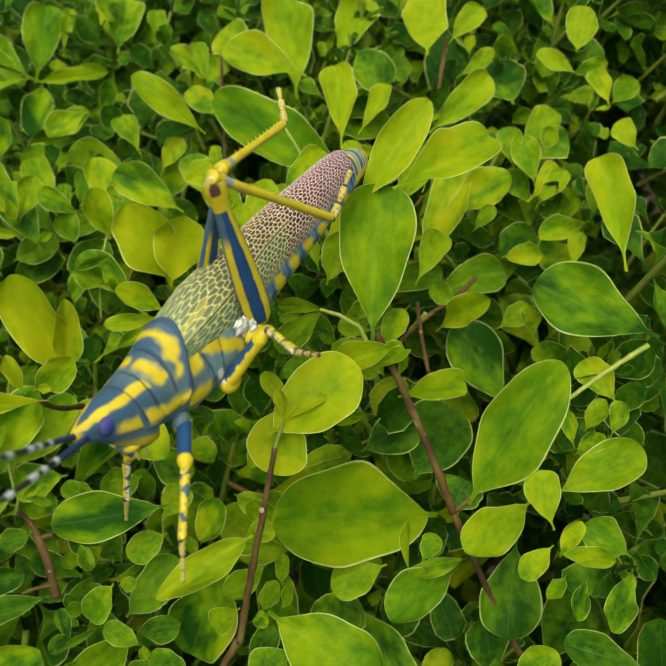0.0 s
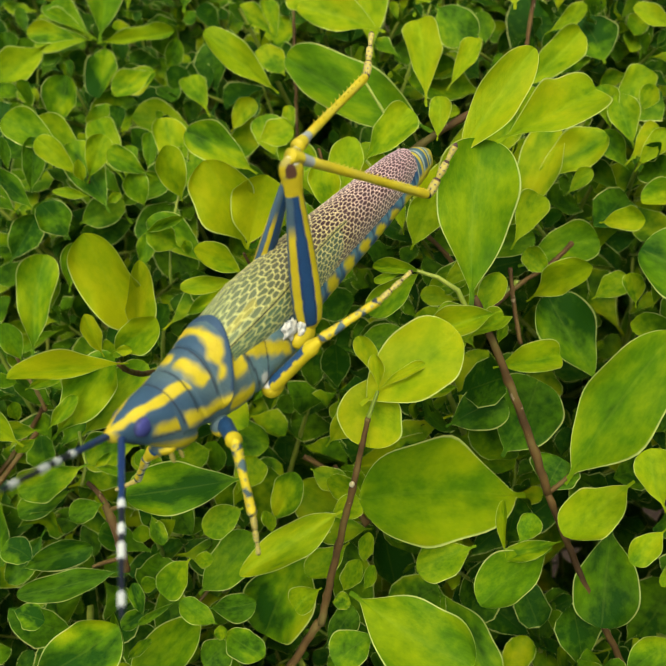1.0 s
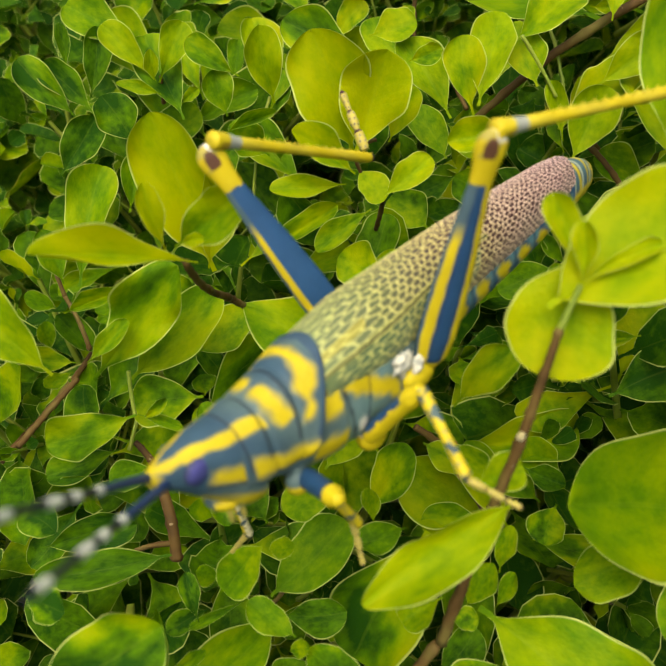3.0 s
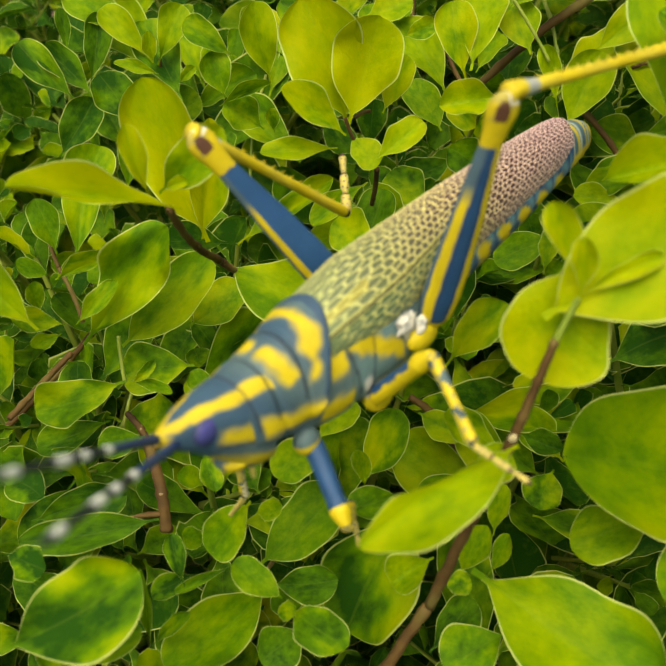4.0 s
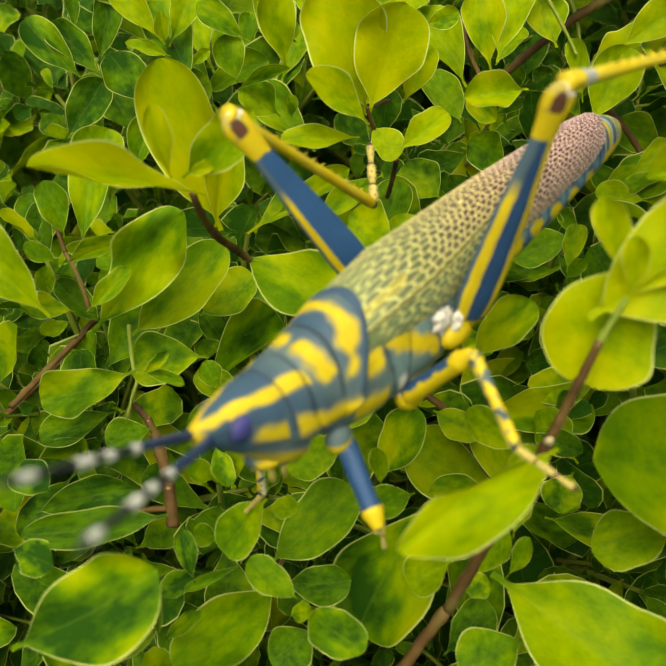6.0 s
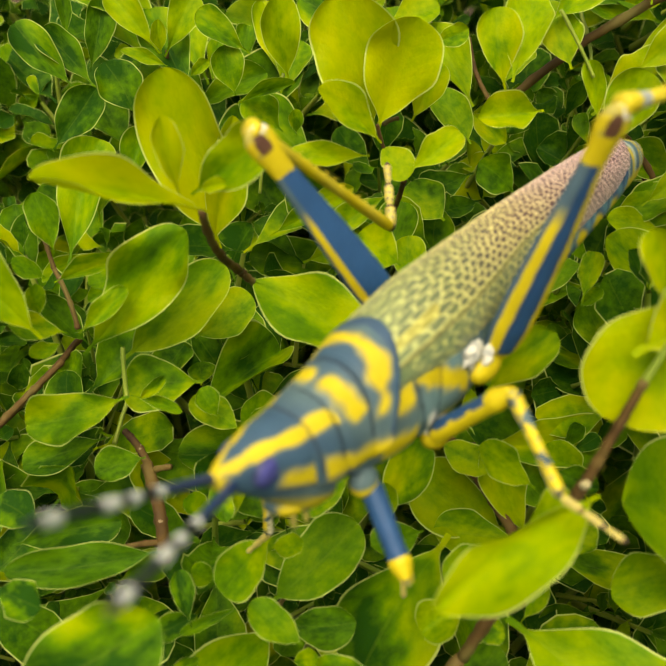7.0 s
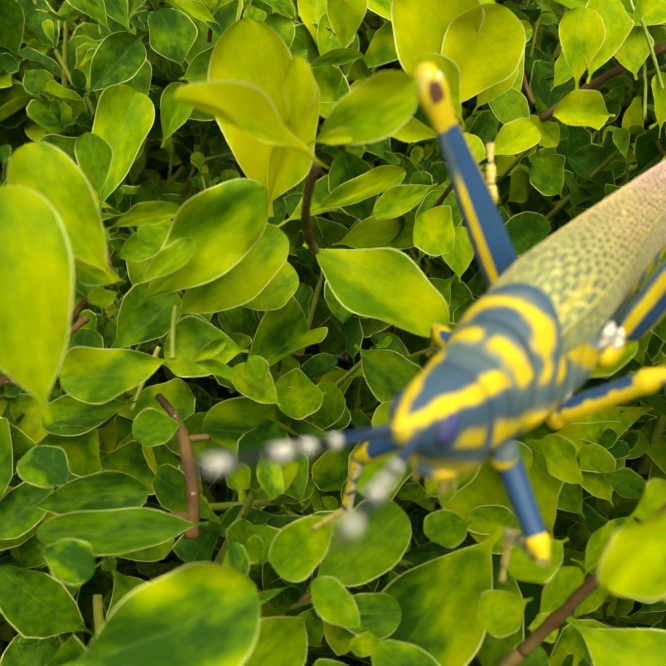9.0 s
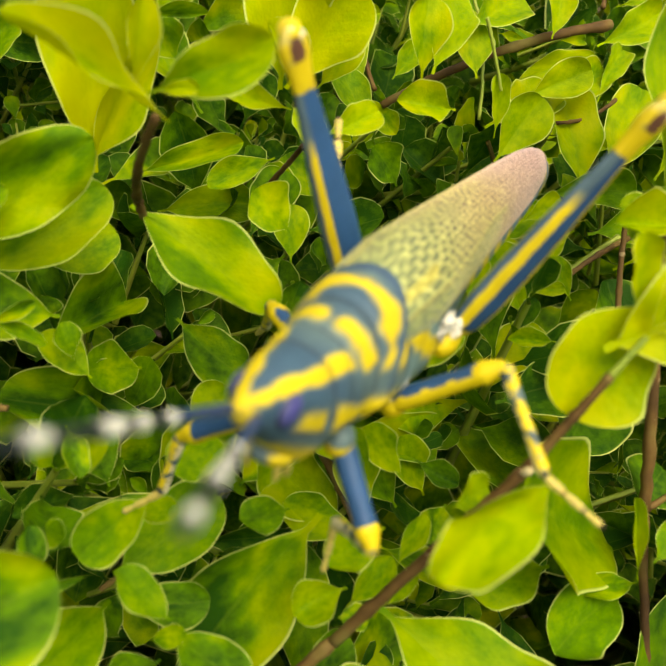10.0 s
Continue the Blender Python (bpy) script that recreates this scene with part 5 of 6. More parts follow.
bm = loft([(2.33, 0.035, 0.05, -0.02, -0.06), (2.31, 0.06, 0.06, -0.02, -0.08), (2.23, 0.10, 0.075, -0.04, -0.15), (2.08, 0.16, 0.095, -0.08, -0.30), (1.92, 0.22, 0.105, -0.14, -0.48), (1.75, 0.26, 0.10, -0.22, -0.68), (1.55, 0.275, 0.09, -0.27, -0.74)], 120, 110)
paint(bm, head_paint)
head = part("head", bm, skin_mat, grasshopper, "cone-shaped blue head with yellow stripes")


def swept(x, th):
    """The hind edge of the shield runs forward down the flanks; two furrows cross its back."""
    a = min(th, 2 * math.pi - th)
    return min(0.42, 0.36 * (a / 1.5) ** 1.3) * max(0.0, min(1.0, (1.25 - x) / 0.55))


bm = loft([(1.73, 0.275, 0.095, -0.30, -0.53), (1.6, 0.305, 0.108, -0.33, -0.56), (1.5, 0.312, 0.118, -0.34, -0.57), (1.46, 0.303, 0.108, -0.34, -0.57), (1.42, 0.318, 0.128, -0.35, -0.58), (1.3, 0.33, 0.145, -0.36, -0.58), (1.16, 0.345, 0.172, -0.37, -0.58), (1.12, 0.336, 0.160, -0.37, -0.58), (1.07, 0.357, 0.192, -0.38, -0.58), (0.85, 0.39, 0.228, -0.38, -0.56), (0.72, 0.40, 0.248, -0.36, -0.52), (0.69, 0.395, 0.243, -0.36, -0.50), (0.67, 0.36, 0.21, -0.35, -0.46)], 150, 120, swept)
paint(bm, pronotum_paint)
part("pronotum", bm, skin_mat, grasshopper, "slate blue saddle-shaped shield with yellow bars")

bm = loft([(1.4, 0.22, -0.1, -0.42, -0.66), (1.2, 0.28, 0.0, -0.42, -0.76), (0.8, 0.37, 0.1, -0.42, -0.82), (0.72, 0.365, 0.1, -0.42, -0.80), (0.6, 0.385, 0.10, -0.44, -0.83), (0.44, 0.375, 0.08, -0.46, -0.80), (0.3, 0.39, 0.08, -0.48, -0.83), (0.1, 0.385, 0.08, -0.48, -0.82), (-0.35, 0.345, 0.08, -0.46, -0.78), (-0.65, 0.30, 0.1, -0.36, -0.70)], 110, 96)
paint(bm, thorax_paint)
part("thorax", bm, skin_mat, grasshopper)

bm = loft([(-0.40, 0.285, 0.0, -0.33, -0.68), (-1.40, 0.25, 0.0, -0.33, -0.61), (-2.30, 0.225, 0.0, -0.30, -0.55), (-3.00, 0.20, 0.02, -0.25, -0.48), (-3.22, 0.19, 0.06, -0.20, -0.46), (-3.26, 0.18, 0.06, -0.20, -0.45), (-3.40, 0.18, 0.06, -0.20, -0.44), (-3.43, 0.165, 0.05, -0.20, -0.42), (-3.56, 0.17, 0.04, -0.20, -0.42), (-3.59, 0.15, 0.03, -0.20, -0.41), (-3.74, 0.13, -0.04, -0.22, -0.38), (-3.86, 0.06, -0.12, -0.24, -0.34), (-3.90, 0.015, -0.18, -0.25, -0.3)], 200, 64)
paint(bm, abdomen_paint)
part("abdomen", bm, skin_mat, grasshopper, "ringed blue abdomen with yellow spots")


def wing_net(along, across, seed):
    """Distance to the nearest vein and a value for each cell: staggered rows of cells, long at the base and short towards the end."""
    rnd = np.random.default_rng(seed)
    steps = np.linspace(0, 4.14, 600)
    pace = 1.0 / np.interp(steps / 4.14, [0.0, 0.10, 0.30, 1.0], [0.30, 0.19, 0.100, 0.086])
    count = np.concatenate([[0], np.cumsum((pace[1:] + pace[:-1]) / 2 * np.diff(steps))])
    p = np.interp(along, steps, count) + 3
    q = across / 0.061 + 3
    jit = rnd.uniform(-1, 1, (80, 80, 3)) * np.array([0.36, 0.26, 1.0])
    i0, j0 = np.floor(p).astype(int), np.floor(q).astype(int)
    one, two, cell = np.full(p.shape, 9.0), np.full(p.shape, 9.0), np.zeros(p.shape)
    for di in (-2, -1, 0, 1, 2):
        for dj in (-2, -1, 0, 1, 2):
            i, j = np.clip(i0 + di, 0, 79), np.clip(j0 + dj, 0, 79)
            d = np.hypot(p - (i + 0.5 * (j % 2) + 0.25 + jit[i, j, 0]), q - (j + 0.5 + jit[i, j, 1]))
            nearer = d < one
            two = np.where(nearer, one, np.minimum(two, d))
            cell = np.where(nearer, jit[i, j, 2] * 0.5 + 0.5, cell)
            one = np.where(nearer, d, one)
    return (two - one) / 2, cell


def wing(side):
    """One folded forewing, curved over back and flank, with a rounded end and raised veins."""
    na, nb = 460, 170
    prof = [(0.88, 0.32, 0.20, -0.30), (0.6, 0.350, 0.26, -0.38), (0.2, 0.370, 0.33, -0.47), (-0.5, 0.335, 0.33, -0.48), (-1.2, 0.285, 0.33, -0.46), (-2.2, 0.245, 0.28, -0.44), (-2.9, 0.215, 0.23, -0.40), (-3.26, 0.175, 0.18, -0.34)]
    k, q = np.meshgrid(np.linspace(0, 1, na + 1), np.linspace(0, 1, nb + 1), indexing="ij")
    x = 0.88 - 4.14 * k
    w, zt, zb = [np.interp(-x, [-p[0] for p in prof], [p[c] for p in prof]) for c in (1, 2, 3)]
    end = np.sqrt(np.maximum(0.0, 1 - np.maximum(0.0, (k - 0.92) / 0.08) ** 2))
    reach = 139 + 16 * np.clip((0.42 - k) / 0.2, 0, 1)
    turn = 0.5 + (q - 0.5) * (0.45 + 0.55 * end)
    th = np.radians(-14 + reach * turn)
    dist, cell = wing_net(4.14 * k, turn * 1.25, 7 + side)
    mask = np.clip((0.105 - dist) / 0.055, 0, 1)
    r = 1.0 + 0.012 * side + 0.05 * np.exp(-((q - 0.50) / 0.05) ** 2) * (1 - k) + 0.018 * mask * np.clip(k * 8, 0.3, 1)
    c, s = np.cos(th), np.sin(th)
    z = -0.08 + np.where(c > 0, zt + 0.08, -0.08 - zb) * c * r
    co = np.stack([x, side * w * r * s, z], -1).reshape(-1, 3) * CM
    n = nb + 1
    a = (np.arange(na)[:, None] * n + np.arange(nb)[None]).ravel()
    quads = np.stack([a, a + n, a + n + 1, a + 1], -1)
    if side < 0:
        quads = quads[:, ::-1]
    me = bpy.data.meshes.new("wing")
    me.from_pydata(co.tolist(), [], quads.tolist())
    loops = quads.ravel()
    me.uv_layers.new(name="UVMap").data.foreach_set("uv", np.stack([k.ravel()[loops], 0.001 + 0.998 * q.ravel()[loops] + (2.0 if side < 0 else 0.0)], -1).ravel())
    lay = me.color_attributes.new("net", "FLOAT_COLOR", "POINT")
    lay.data.foreach_set("color", np.stack([mask, cell, 0 * cell, 0 * cell + 1], -1).reshape(-1))
    me.polygons.foreach_set("use_smooth", [True] * len(me.polygons))
    me.materials.append(wing_mat)
    me.update()
    ob = new("wing", me)
    ob.parent = grasshopper
    return tagged(ob, "folded forewing, green at the base to maroon at the end, with a net of pale veins")


wing(1)
wing(-1)


def ball(name, at, size, colour, parent, label="", squash=(1, 1, 1), uneven=0.0):
    bm = bmesh.new()
    bmesh.ops.create_uvsphere(bm, u_segments=24, v_segments=16, radius=size * CM)
    for v in bm.verts:
        v.co *= 1 + uneven * noise.noise(v.co.normalized() * 2.3 + Vector(at) * 3)
    bmesh.ops.scale(bm, vec=squash, verts=bm.verts)
    bmesh.ops.translate(bm, vec=Vector(at) * CM, verts=bm.verts)
    paint(bm, colour if callable(colour) else (lambda x, y, z: colour))
    return part(name, bm, skin_mat, parent, label)


def eye_colour(x, y, z):
    # Lighter towards the top: a bluish highlight painted into the eye's colour.
    c = blend((0.016, 0.026, 0.10), (0.060, 0.062, 0.24), 0.5 + 5 * (z + 0.06))
    return blend(c, (0.02, 0.03, 0.06), 0.7 if math.hypot((x - 2.03) / 1.1, z + 0.07) > 0.092 else 0.0)


for s in (1, -1):
    ball("eye", (2.03, 0.150 * s, -0.07), 0.105, eye_colour, head, "dark violet compound eye", (1.1, 0.50, 1.0))
    ball("palp", (1.84, 0.10 * s, -0.66), 0.030, lambda x, y, z: blend(YEL, TEAL, 0.4), head, "", (0.9, 0.8, 3.0))
    ball("palp", (1.74, 0.12 * s, -0.70), 0.026, lambda x, y, z: blend(YEL, TEAL, 0.4), head, "", (0.9, 0.8, 2.6))
ball("mouth", (1.80, 0, -0.55), 0.11, lambda x, y, z: YEL if abs(y) > 0.07 else TEAL, head, "", (1.3, 1.5, 0.8))
for s in (1, -1):
    ball("hip_plate", (0.06, 0.39 * s, -0.30), 0.090, lambda x, y, z: blend(PALE, TEAL, 0.5 * (math.sin(40 * x + 31 * z) > 0.55)), grasshopper, "cream white plate over the hind hip", (1.25, 0.45, 1.1), 0.7)
    ball("hip_plate", (-0.06, 0.44 * s, -0.38), 0.070, lambda x, y, z: blend(PALE, TEAL, 0.5 * (math.sin(37 * x - 29 * z) > 0.6)), grasshopper, "cream white plate over the hind hip", (1.0, 0.6, 1.4), 0.7)
    ball("hip_joint", (-0.10, 0.40 * s, -0.50), 0.13, lambda x, y, z: blend(YEL, BRN, 0.5 if z < -0.58 else 0.0), grasshopper, "", (1.5, 0.75, 1.0))
    ball("coxa", (0.45, 0.30 * s, -0.80), 0.14, lambda x, y, z: YEL if z < -0.74 else PALE, grasshopper, "", (1.1, 0.8, 1.0))
    ball("coxa", (1.25, 0.23 * s, -0.72), 0.12, lambda x, y, z: TEAL if z > -0.7 else YEL, grasshopper, "", (1.0, 0.8, 1.0))


def limb(name, length, prof, colour, label="", spines=0, squash=1.0, sides=28):
    """A leg piece from its joint along +X; prof gives (share of length, half height)."""
    bm = bmesh.new()
    n = 110
    rings = []
    for i in range(n + 1):
        k = i / n
        r = float(np.interp(k, [p[0] for p in prof], [p[1] for p in prof]))
        rings.append([bm.verts.new((k * length * CM, r * squash * math.sin(2 * math.pi * a / sides) * CM, r * math.cos(2 * math.pi * a / sides) * CM)) for a in range(sides)])
    for a, b in zip(rings, rings[1:]):
        for j in range(sides):
            bm.faces.new((a[j], b[j], b[(j + 1) % sides], a[(j + 1) % sides]))
    bm.faces.new(rings[0])
    bm.faces.new(rings[-1][::-1])
    for i in range(spines):
        k = 0.25 + 0.72 * i / max(1, spines - 1)
        for sd in (1, -1):
            base = Vector((k * length, 0.025 * sd, 0.038)) * CM
            tube(bm, [base, base + Vector((0.03, 0.014 * sd, 0.028)) * CM], [0.010 * CM, 0.003 * CM], 5)
    paint(bm, lambda x, y, z: colour(x / length, math.atan2(y / squash, z)))
    return part(name, bm, skin_mat, grasshopper, label)


def femur_colour(k, a):
    if k > 0.90:
        if ((k - 0.935) / 0.046) ** 2 + ((abs(a) - 1.75) / 0.48) ** 2 < 1.0:
            return BRN
        if k > 0.968 and abs(a) < 1.5:
            return PALE
        return blend(YEL, TEAL, 0.35) if k > 0.97 else blend(YEL, TEAL, 0.3 if math.sin(70 * k + 3 * a) > 0.7 else 0.0)
    wob = 0.02 * math.sin(k * 47 + 1) + 0.012 * math.sin(k * 83)
    if k > 0.80 + 0.3 * wob or k < 0.03:
        return YEL
    # blue faces between ragged yellow ridges, greener towards the knee, blue again along the narrow edges
    off = abs(abs(a) - math.pi / 2)
    half = 0.45 + wob - 0.45 * max(0.0, k - 0.5)
    ridge = blend(YEL, blend(BLU, TEAL, 0.5), (off - 1.12 - wob) / 0.12)
    if math.cos(a) < -0.2:
        ridge = blend(ridge, blend(TEAL, BLU, 0.3), (k - 0.58) / 0.08)
    return blend(blend(BLU, DRK, 0.4 * patch(off - half + 0.08, 0.05, 0.08)), ridge, (off - half) / 0.07)


def inner_colour(k, a):
    # the face turned to the body is blue up to the hind edge
    if 0.03 < k < 0.80 and a > -0.2 and a < 2.2:
        return blend(BLU, (0.012, 0.07, 0.17), 0.5)
    return femur_colour(k, a)


def tibia_colour(k, a):
    if k > 0.975:
        return DRK
    if 0.07 < k < 0.13:
        return blend(TEAL, PALE, 0.4)
    if 0.02 < k < 0.07 and math.sin(2 * a) > 0.3:
        return blend(YEL, BRN, 0.5)
    return blend(YEL, (0.50, 0.45, 0.06), 0.15 + 0.15 * math.sin(a + 20 * k))


def banded(k, a):
    for c, w, dark in ((0.05, 0.045, 0.5), (0.33, 0.075, 0.85), (0.64, 0.045, 0.6), (0.96, 0.035, 0.2)):
        if abs(k - c + 0.05 * math.sin(a + 7 * c)) < w * (0.7 + 0.5 * math.sin(2 * a + 5 * c)):
            return blend(DRK, TEAL, dark)
    spot = math.sin(31 * k + 1.7 * a) * math.sin(23 * k - 2.0 * a + 2)
    return blend(YEL, TEAL, 0.6) if spot > 0.55 else (YEL if math.cos(a) > -0.6 else blend(YEL, PALE, 0.6))


def small_femur(k, a):
    if k > 0.8:
        return YEL
    if k < 0.06:
        return PALE
    return YEL if abs(abs(a) - 2.3) < 0.6 else BLU


def middle_femur(k, a):
    if k > 0.8 + 0.03 * math.sin(5 * a) or abs(a) > 0.72 + 0.1 * math.sin(29 * k):
        return YEL
    return PALE if k < 0.06 else BLU


def tarsus_colour(k, a):
    b = (k * 3.0) % 1.0
    spot = math.sin(47 * k + 2.1 * a) * math.sin(19 * k - 3.0 * a + 1)
    if k > 0.93 or b > 0.86 or spot > 0.8:
        return blend(DRK, BRN, 0.6)
    return blend(YEL, (0.30, 0.30, 0.18), 0.7 if spot > 0.2 else 0.3)


TARSUS = [(0, 0.04), (0.12, 0.054), (0.3, 0.046), (0.33, 0.027), (0.45, 0.046), (0.62, 0.042), (0.66, 0.024), (0.85, 0.036), (0.93, 0.04), (0.97, 0.025), (1, 0.01)]
LEGS = {}
for key in ("lh", "rh"):
    LEGS[key] = (
        limb("hind_femur", 2.12, [(0, 0.08), (0.05, 0.145), (0.14, 0.168), (0.3, 0.165), (0.5, 0.142), (0.7, 0.106), (0.80, 0.090), (0.86, 0.098), (0.92, 0.122), (0.96, 0.118), (0.985, 0.085), (1, 0.045)], femur_colour if key == "lh" else inner_colour, "blue hind thigh with yellow ridges and a brown knee", 0, 0.54, 72),
        limb("hind_shin", 2.3, [(0, 0.075), (0.05, 0.072), (0.12, 0.052), (0.5, 0.044), (0.95, 0.054), (1, 0.04)], tibia_colour, "yellow hind shin with a row of spines", 13),
        limb("hind_foot", 0.65, TARSUS, tarsus_colour))
for key, thigh, shank in (("lm", 0.92, 0.75), ("lf", 0.75, 0.72), ("rm", 0.9, 0.75), ("rf", 1.1, 0.62)):
    LEGS[key] = (
        limb("femur", thigh, [(0, 0.065), (0.15, 0.085), (0.7, 0.074), (0.85, 0.085), (1, 0.045)], middle_femur if key[1] == "m" else small_femur),
        limb("shin", shank, [(0, 0.05), (0.08, 0.056), (0.5, 0.040), (0.95, 0.048), (1, 0.03)], banded, "yellow shin with blue and black bands"),
        limb("foot", 0.48, [(a, b * 0.62) for a, b in TARSUS], tarsus_colour))


def antenna_colour(k, a):
    if k < 0.42:
        return (0.008, 0.034, 0.115)
    for c, w in ((0.44, 0.026), (0.585, 0.026), (0.70, 0.042), (0.93, 0.032)):
        if abs(k - c) < w:
            return (0.62, 0.65, 0.55)
    return DRK


FEELERS = [limb("antenna", 2.3, [(0, 0.034), (0.05, 0.034), (0.41, 0.026), (0.42, 0.031), (0.46, 0.031), (0.475, 0.024), (0.555, 0.024), (0.565, 0.030), (0.605, 0.030), (0.62, 0.023), (0.655, 0.023), (0.665, 0.030), (0.735, 0.030), (0.75, 0.022), (0.89, 0.020), (0.90, 0.026), (0.955, 0.025), (0.97, 0.018), (1, 0.012)], antenna_colour, "dark blue feeler with white rings") for _ in range(2)]



# ---- how the grasshopper moves ----
def aim(a, b, up=(0, 0, 1)):
    """The pose, in the grasshopper's space, of a piece that runs from a to b (centimetres)."""
    _, rot = frame_of(Vector(a), Vector(b), up)
    return Matrix.Translation(Vector(a) * CM) @ rot.to_4x4()


def stride(key, hip, rows):
    femur, shin, foot = LEGS[key]
    out = (0, 1, 0.2) if key[0] == "l" else (0, -1, 0.2)
    walk(femur, [(t, aim(hip, k, {"lh": (-0.78, 0.55, -0.2), "rh": (-0.9, 0.2, 0.45)}.get(key, (0.3, 0, 1)))) for t, k, b, f in rows])
    walk(shin, [(t, aim(k, b, (0, 0, 1) if key[1] == "h" else out)) for t, k, b, f in rows])
    walk(foot, [(t, aim(b, f, (0.1, 0, 1))) for t, k, b, f in rows])


def feel(feeler, root, rows):
    walk(feeler, [(t, aim(root, tip)) for t, tip in rows])


def motions():
    walk(grasshopper, [
        (0, pose(0.00275, 0.00747, 0.82551, 24.85, -11.95, -125.80)),
        (0.5, pose(0.00050, 0.00557, 0.82295, 23.50, -10.94, -125.80)),
        (1, pose(-0.00316, 0.00580, 0.81983, 23.65, -12.33, -128.82)),
        (1.5, pose(-0.00796, 0.00544, 0.81303, 23.37, -11.87, -132.56)),
        (2, pose(-0.00680, 0.00272, 0.80857, 23.40, -13.90, -133.28)),
        (2.5, pose(-0.00647, 0.00140, 0.80643, 23.91, -14.70, -133.37)),
        (3.8, pose(-0.00341, -0.00056, 0.80128, 20.00, -10.98, -129.74)),
        (10, pose(-0.00341, -0.00056, 0.80128, 20.00, -10.98, -129.74)),
    ])
    stride("lh", (-0.20, 0.44, -0.45), [
        (0, (0.13, 0.74, 1.62), (-1.61, 0.79, 0.12), (-1.99, 0.97, 0.61)),
        (0.5, (0.08, 0.51, 1.65), (-1.73, 0.78, 0.25), (-2.13, 1.03, 0.69)),
        (1, (-0.17, 0.76, 1.65), (-2.00, 1.07, 0.29), (-2.37, 1.29, 0.77)),
        (1.5, (-0.44, 0.76, 1.63), (-2.47, 1.24, 0.68), (-2.81, 1.46, 1.19)),
        (2, (-0.44, 0.97, 1.59), (-2.62, 1.42, 1.02), (-3.22, 1.16, 0.96)),
        (2.5, (-0.48, 0.95, 1.59), (-2.69, 1.43, 1.17), (-3.32, 1.29, 1.17)),
        (3.8, (-0.45, 1.14, 1.53), (-2.70, 1.42, 1.16), (-3.34, 1.31, 1.15)),
        (10, (-0.45, 1.14, 1.53), (-2.70, 1.42, 1.16), (-3.34, 1.31, 1.15)),
    ])
    stride("rh", (-0.20, -0.46, -0.45), [
        (0, (-0.32, 0.48, 1.45), (-2.47, -0.17, 0.94), (-2.97, -0.49, 1.21)),
        (0.5, (-0.39, 0.47, 1.44), (-2.59, -0.10, 1.11), (-3.15, -0.33, 1.38)),
        (1, (-0.78, 0.36, 1.42), (-3.01, -0.20, 1.24), (-3.52, -0.36, 1.60)),
        (1.5, (-1.39, -0.19, 1.28), (-3.64, -0.64, 1.45), (-4.20, -0.87, 1.68)),
        (2, (-1.24, -0.23, 1.38), (-3.47, -0.70, 1.71), (-4.08, -0.91, 1.74)),
        (2.5, (-0.37, -1.14, 1.55), (-2.64, -1.45, 1.34), (-2.66, -1.78, 1.90)),
        (3.8, (0.62, -1.03, 1.42), (-1.08, -1.16, -0.12), (-1.46, -1.45, 0.32)),
        (10, (0.62, -1.03, 1.42), (-1.08, -1.16, -0.12), (-1.46, -1.45, 0.32)),
    ])
    stride("lm", (0.52, 0.28, -0.82), [
        (0, (0.18, 0.85, -0.18), (0.57, 1.49, -0.09), (0.74, 1.90, 0.08)),
        (0.5, (0.09, 0.77, -0.17), (-0.52, 0.85, -0.60), (-0.93, 1.06, -0.74)),
        (1, (0.20, 0.90, -0.21), (-0.39, 1.31, -0.03), (-0.83, 1.47, 0.09)),
        (1.5, (0.51, 1.16, -0.57), (0.58, 1.23, -1.31), (0.38, 1.34, -1.73)),
        (2, (0.52, 0.96, -0.20), (0.77, 1.47, -0.70), (0.47, 1.62, -1.04)),
        (2.5, (0.44, 0.84, -0.10), (0.63, 1.38, -0.58), (0.34, 1.55, -0.93)),
        (3.8, (0.46, 0.93, -0.17), (0.76, 1.46, -0.61), (0.76, 1.91, -0.76)),
        (10, (0.46, 0.93, -0.17), (0.76, 1.46, -0.61), (0.76, 1.91, -0.76)),
    ])
    stride("lf", (1.18, 0.20, -0.74), [
        (0, (1.78, 0.65, -0.78), (2.32, 0.82, -1.23), (2.48, 0.77, -1.68)),
        (0.5, (1.69, 0.73, -0.60), (2.08, 0.84, -1.19), (2.24, 0.82, -1.64)),
        (1, (1.58, 0.78, -0.48), (1.86, 1.01, -1.10), (1.96, 1.01, -1.57)),
        (1.5, (1.49, 0.77, -0.36), (1.48, 1.05, -1.02), (1.61, 1.10, -1.48)),
        (2, (1.43, 0.74, -0.28), (1.24, 0.78, -0.97), (1.40, 0.91, -1.41)),
        (2.5, (1.34, 0.65, -0.16), (1.16, 0.75, -0.85), (1.17, 0.80, -1.33)),
        (3.8, (1.46, 0.71, -1.21), (1.01, 0.31, -1.59), (1.05, 0.35, -2.07)),
        (10, (1.46, 0.71, -1.21), (1.01, 0.31, -1.59), (1.05, 0.35, -2.07)),
    ])
    stride("rm", (0.50, -0.30, -0.82), [
        (0, (-0.17, -0.89, -0.88), (-0.16, -1.60, -1.13), (-0.32, -1.99, -1.36)),
        (2, (0.28, -1.17, -0.82), (0.16, -1.70, -1.34), (0.05, -1.98, -1.71)),
        (3.8, (-0.03, -1.02, -0.86), (-0.51, -1.25, -1.40), (-0.80, -1.46, -1.72)),
        (10, (-0.03, -1.02, -0.86), (-0.51, -1.25, -1.40), (-0.80, -1.46, -1.72)),
    ])
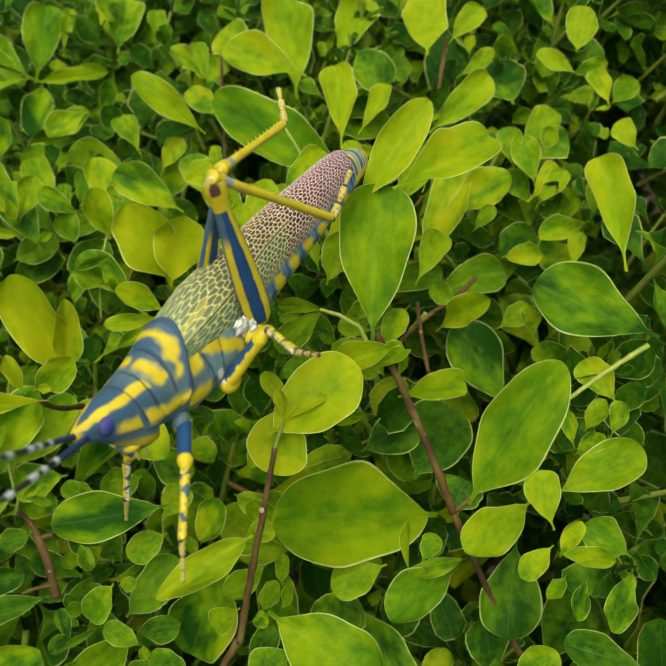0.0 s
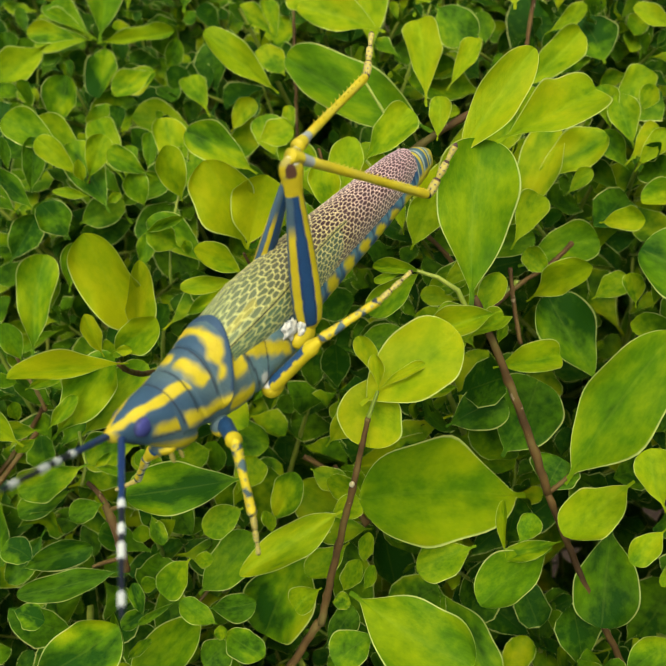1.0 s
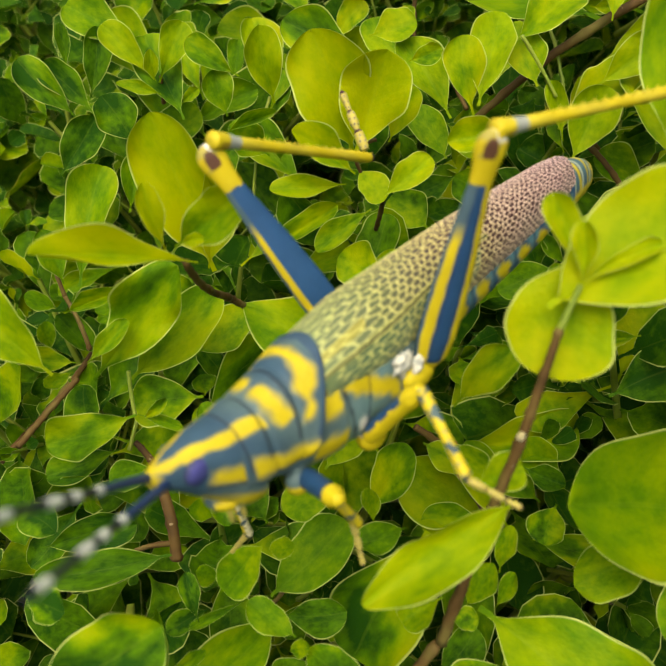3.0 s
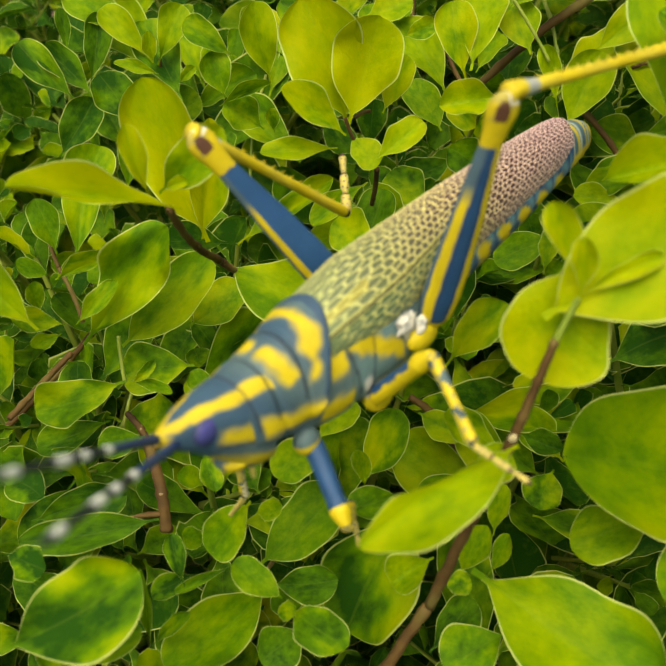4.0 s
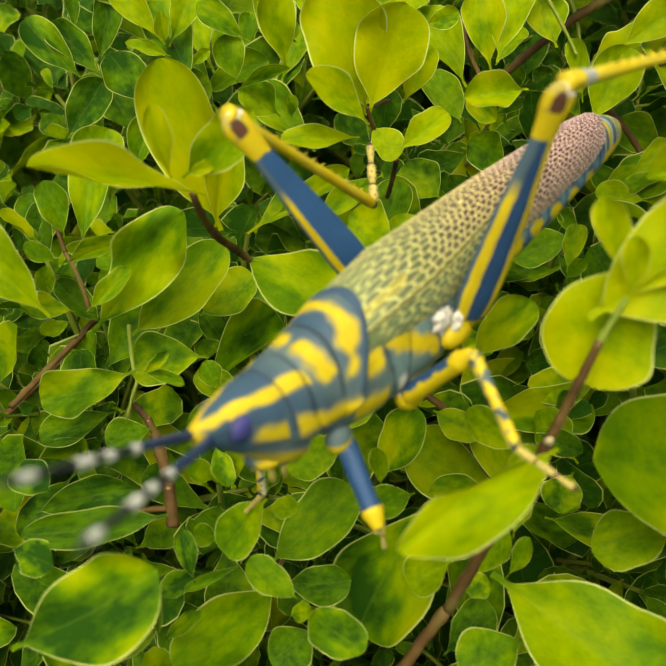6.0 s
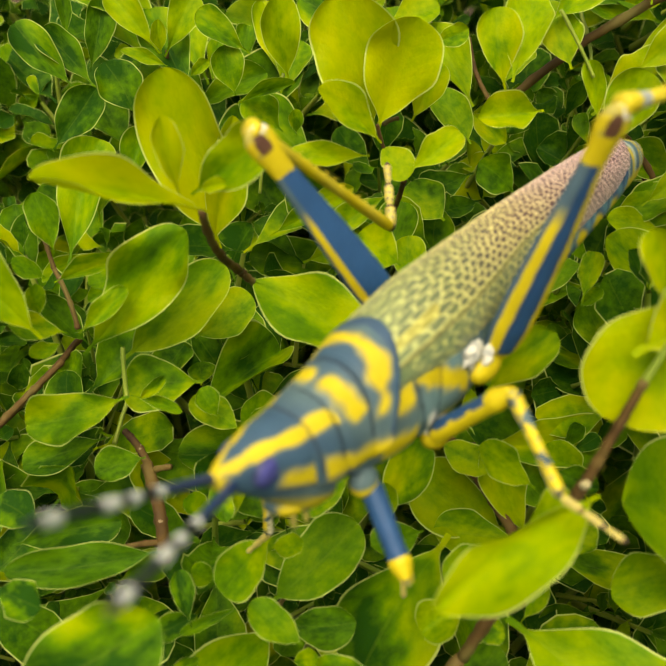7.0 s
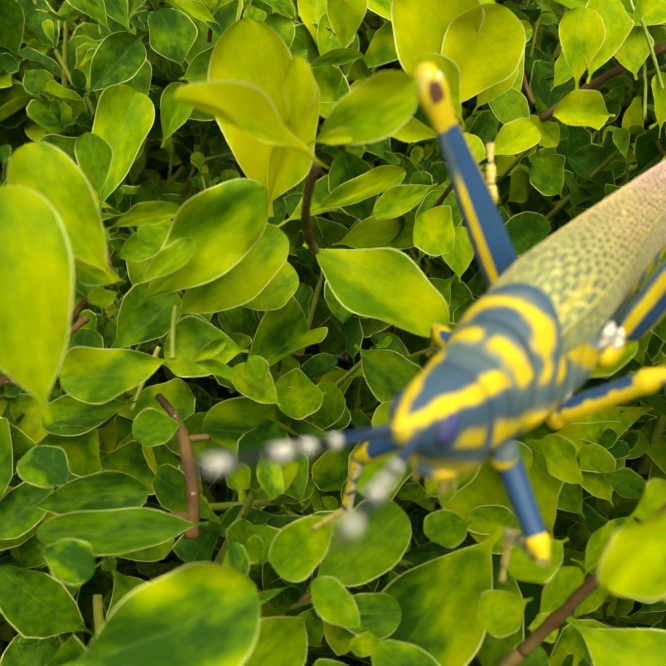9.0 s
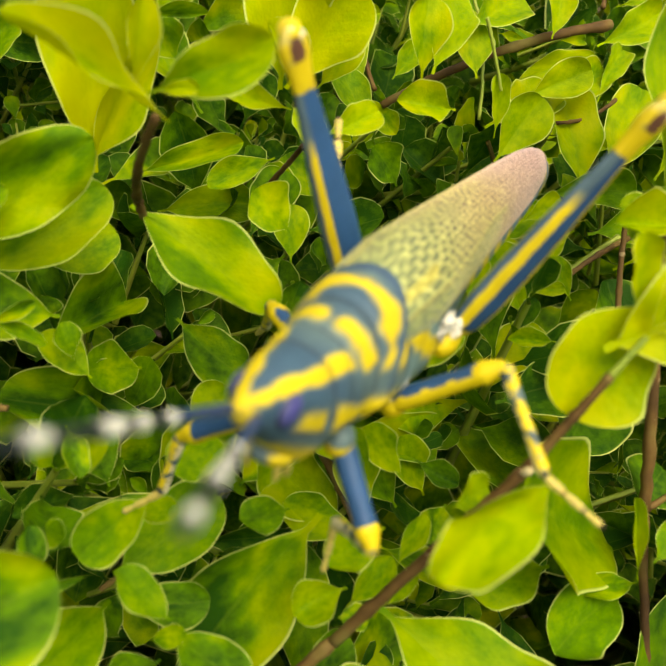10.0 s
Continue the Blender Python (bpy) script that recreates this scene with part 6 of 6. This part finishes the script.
    stride("rf", (1.18, -0.22, -0.74), [
        (0, (1.31, -0.93, -1.57), (1.48, -1.08, -2.15), (1.48, -1.29, -2.58)),
        (0.5, (1.03, -0.79, -1.67), (1.16, -0.68, -2.26), (1.09, -0.95, -2.65)),
        (1, (1.46, -0.99, -1.47), (1.47, -1.36, -1.97), (1.58, -1.76, -2.21)),
        (1.5, (1.78, -1.02, -1.21), (2.01, -1.34, -1.68), (2.03, -1.65, -2.05)),
        (2, (1.53, -1.02, -1.41), (1.43, -1.18, -2.00), (1.30, -1.36, -2.42)),
        (2.5, (1.18, -0.90, -1.61), (1.04, -0.93, -2.21), (1.06, -1.21, -2.60)),
        (3.8, (1.10, -0.99, -1.52), (1.10, -1.07, -2.14), (1.15, -1.36, -2.51)),
        (10, (1.10, -0.99, -1.52), (1.10, -1.07, -2.14), (1.15, -1.36, -2.51)),
    ])
    feel(FEELERS[0], (2.24, -0.07, -0.06), [
        (0, (3.58, 1.20, 1.32)),
        (0.5, (3.76, 1.04, 1.26)),
        (1, (3.77, 1.08, 1.22)),
        (1.5, (3.65, 1.11, 1.32)),
        (2, (3.79, 0.99, 1.27)),
        (2.5, (3.61, 1.11, 1.36)),
        (3.8, (3.68, 1.07, 1.32)),
        (4.5, (3.65, 1.11, 1.32)),
        (5.5, (3.73, 1.02, 1.31)),
        (6.2, (3.79, 0.93, 1.31)),
        (7.5, (3.70, 0.88, 1.44)),
        (8.5, (3.64, 0.93, 1.46)),
        (9, (4.16, 0.29, 1.16)),
        (9.5, (4.24, 0.17, 1.06)),
        (10, (4.17, 0.27, 1.15)),
    ])
    feel(FEELERS[1], (2.24, 0.07, -0.06), [
        (0, (3.79, 1.29, 1.12)),
        (0.5, (3.93, 1.16, 1.05)),
        (1, (3.77, 1.76, 0.25)),
        (1.5, (3.80, 1.54, 0.79)),
        (2, (3.70, 1.36, 1.16)),
        (2.5, (3.68, 1.41, 1.14)),
        (3.8, (3.70, 1.39, 1.12)),
        (4.5, (3.69, 1.41, 1.12)),
        (5.5, (3.73, 1.36, 1.13)),
        (6.2, (3.76, 1.31, 1.14)),
        (7.5, (3.71, 1.25, 1.26)),
        (8.5, (3.69, 1.23, 1.30)),
        (9, (4.07, 0.80, 1.12)),
        (9.5, (4.15, 0.73, 1.04)),
        (10, (4.09, 0.76, 1.12)),
    ])
    rest = pose(0.0055, -0.0170, 0.7737) @ pose(0, 0, 0, 16.99, 2.58, 2.35) @ pose(-0.0055, 0.0170, -0.7737)
    walk(sprig, [(0.0, pose(0, 0, 0)), (2.6, pose(0, 0, 0)), (3.7, rest), (10.0, rest)])
    # a shoot held down by a foot springs up when the foot leaves it
    joint, axis = (0.0245, 0.0126, 0.8016), Vector((0.23, 0.50, -0.83))
    walk(bent_shoot, [(t, pose(*joint) @ Matrix.Rotation(radians(a), 4, axis) @ pose(-joint[0], -joint[1], -joint[2])) for t, a in ((0.0, 0), (1.05, 0), (1.35, 30), (2.0, 48), (3.7, 80), (10.0, 80))])
    trodden = []
    for base, tip, face in (((0.47, -0.99, -0.80), (-0.78, -1.59, -1.03), (-0.05, -0.20, 0.98)), ((0.68, -1.53, -0.12), (-0.44, -2.32, 0.24), (-0.14, 0.20, 0.97))):
        b, e = [Vector((q[0], q[1], q[2] + 80.0)) * 0.01 for q in (base, tip)]
        trodden.append(Matrix.Translation(b) @ frame_of(b, e, face)[1].to_4x4())
    walk(foot_leaf, [(0.0, trodden[0]), (2.0, trodden[0]), (3.7, trodden[1]), (10.0, trodden[1])])
    under = chin_leaf.matrix_basis.copy()
    walk(chin_leaf, [(t, pose(-0.004 * k, 0.010 * k, -0.024 * k) @ under) for t, k in ((0.0, 0), (1.5, 0), (2.6, 1.0), (10.0, 1.0))])
    lie = broad_leaf.matrix_basis.copy()
    walk(broad_leaf, [(t, pose(0.0056 * k, -0.0035 * k, 0) @ lie) for t, k in ((0.0, 0), (1.0, 0), (2.0, 0.55), (3.7, 1.0), (10.0, 1.0))])


motions()
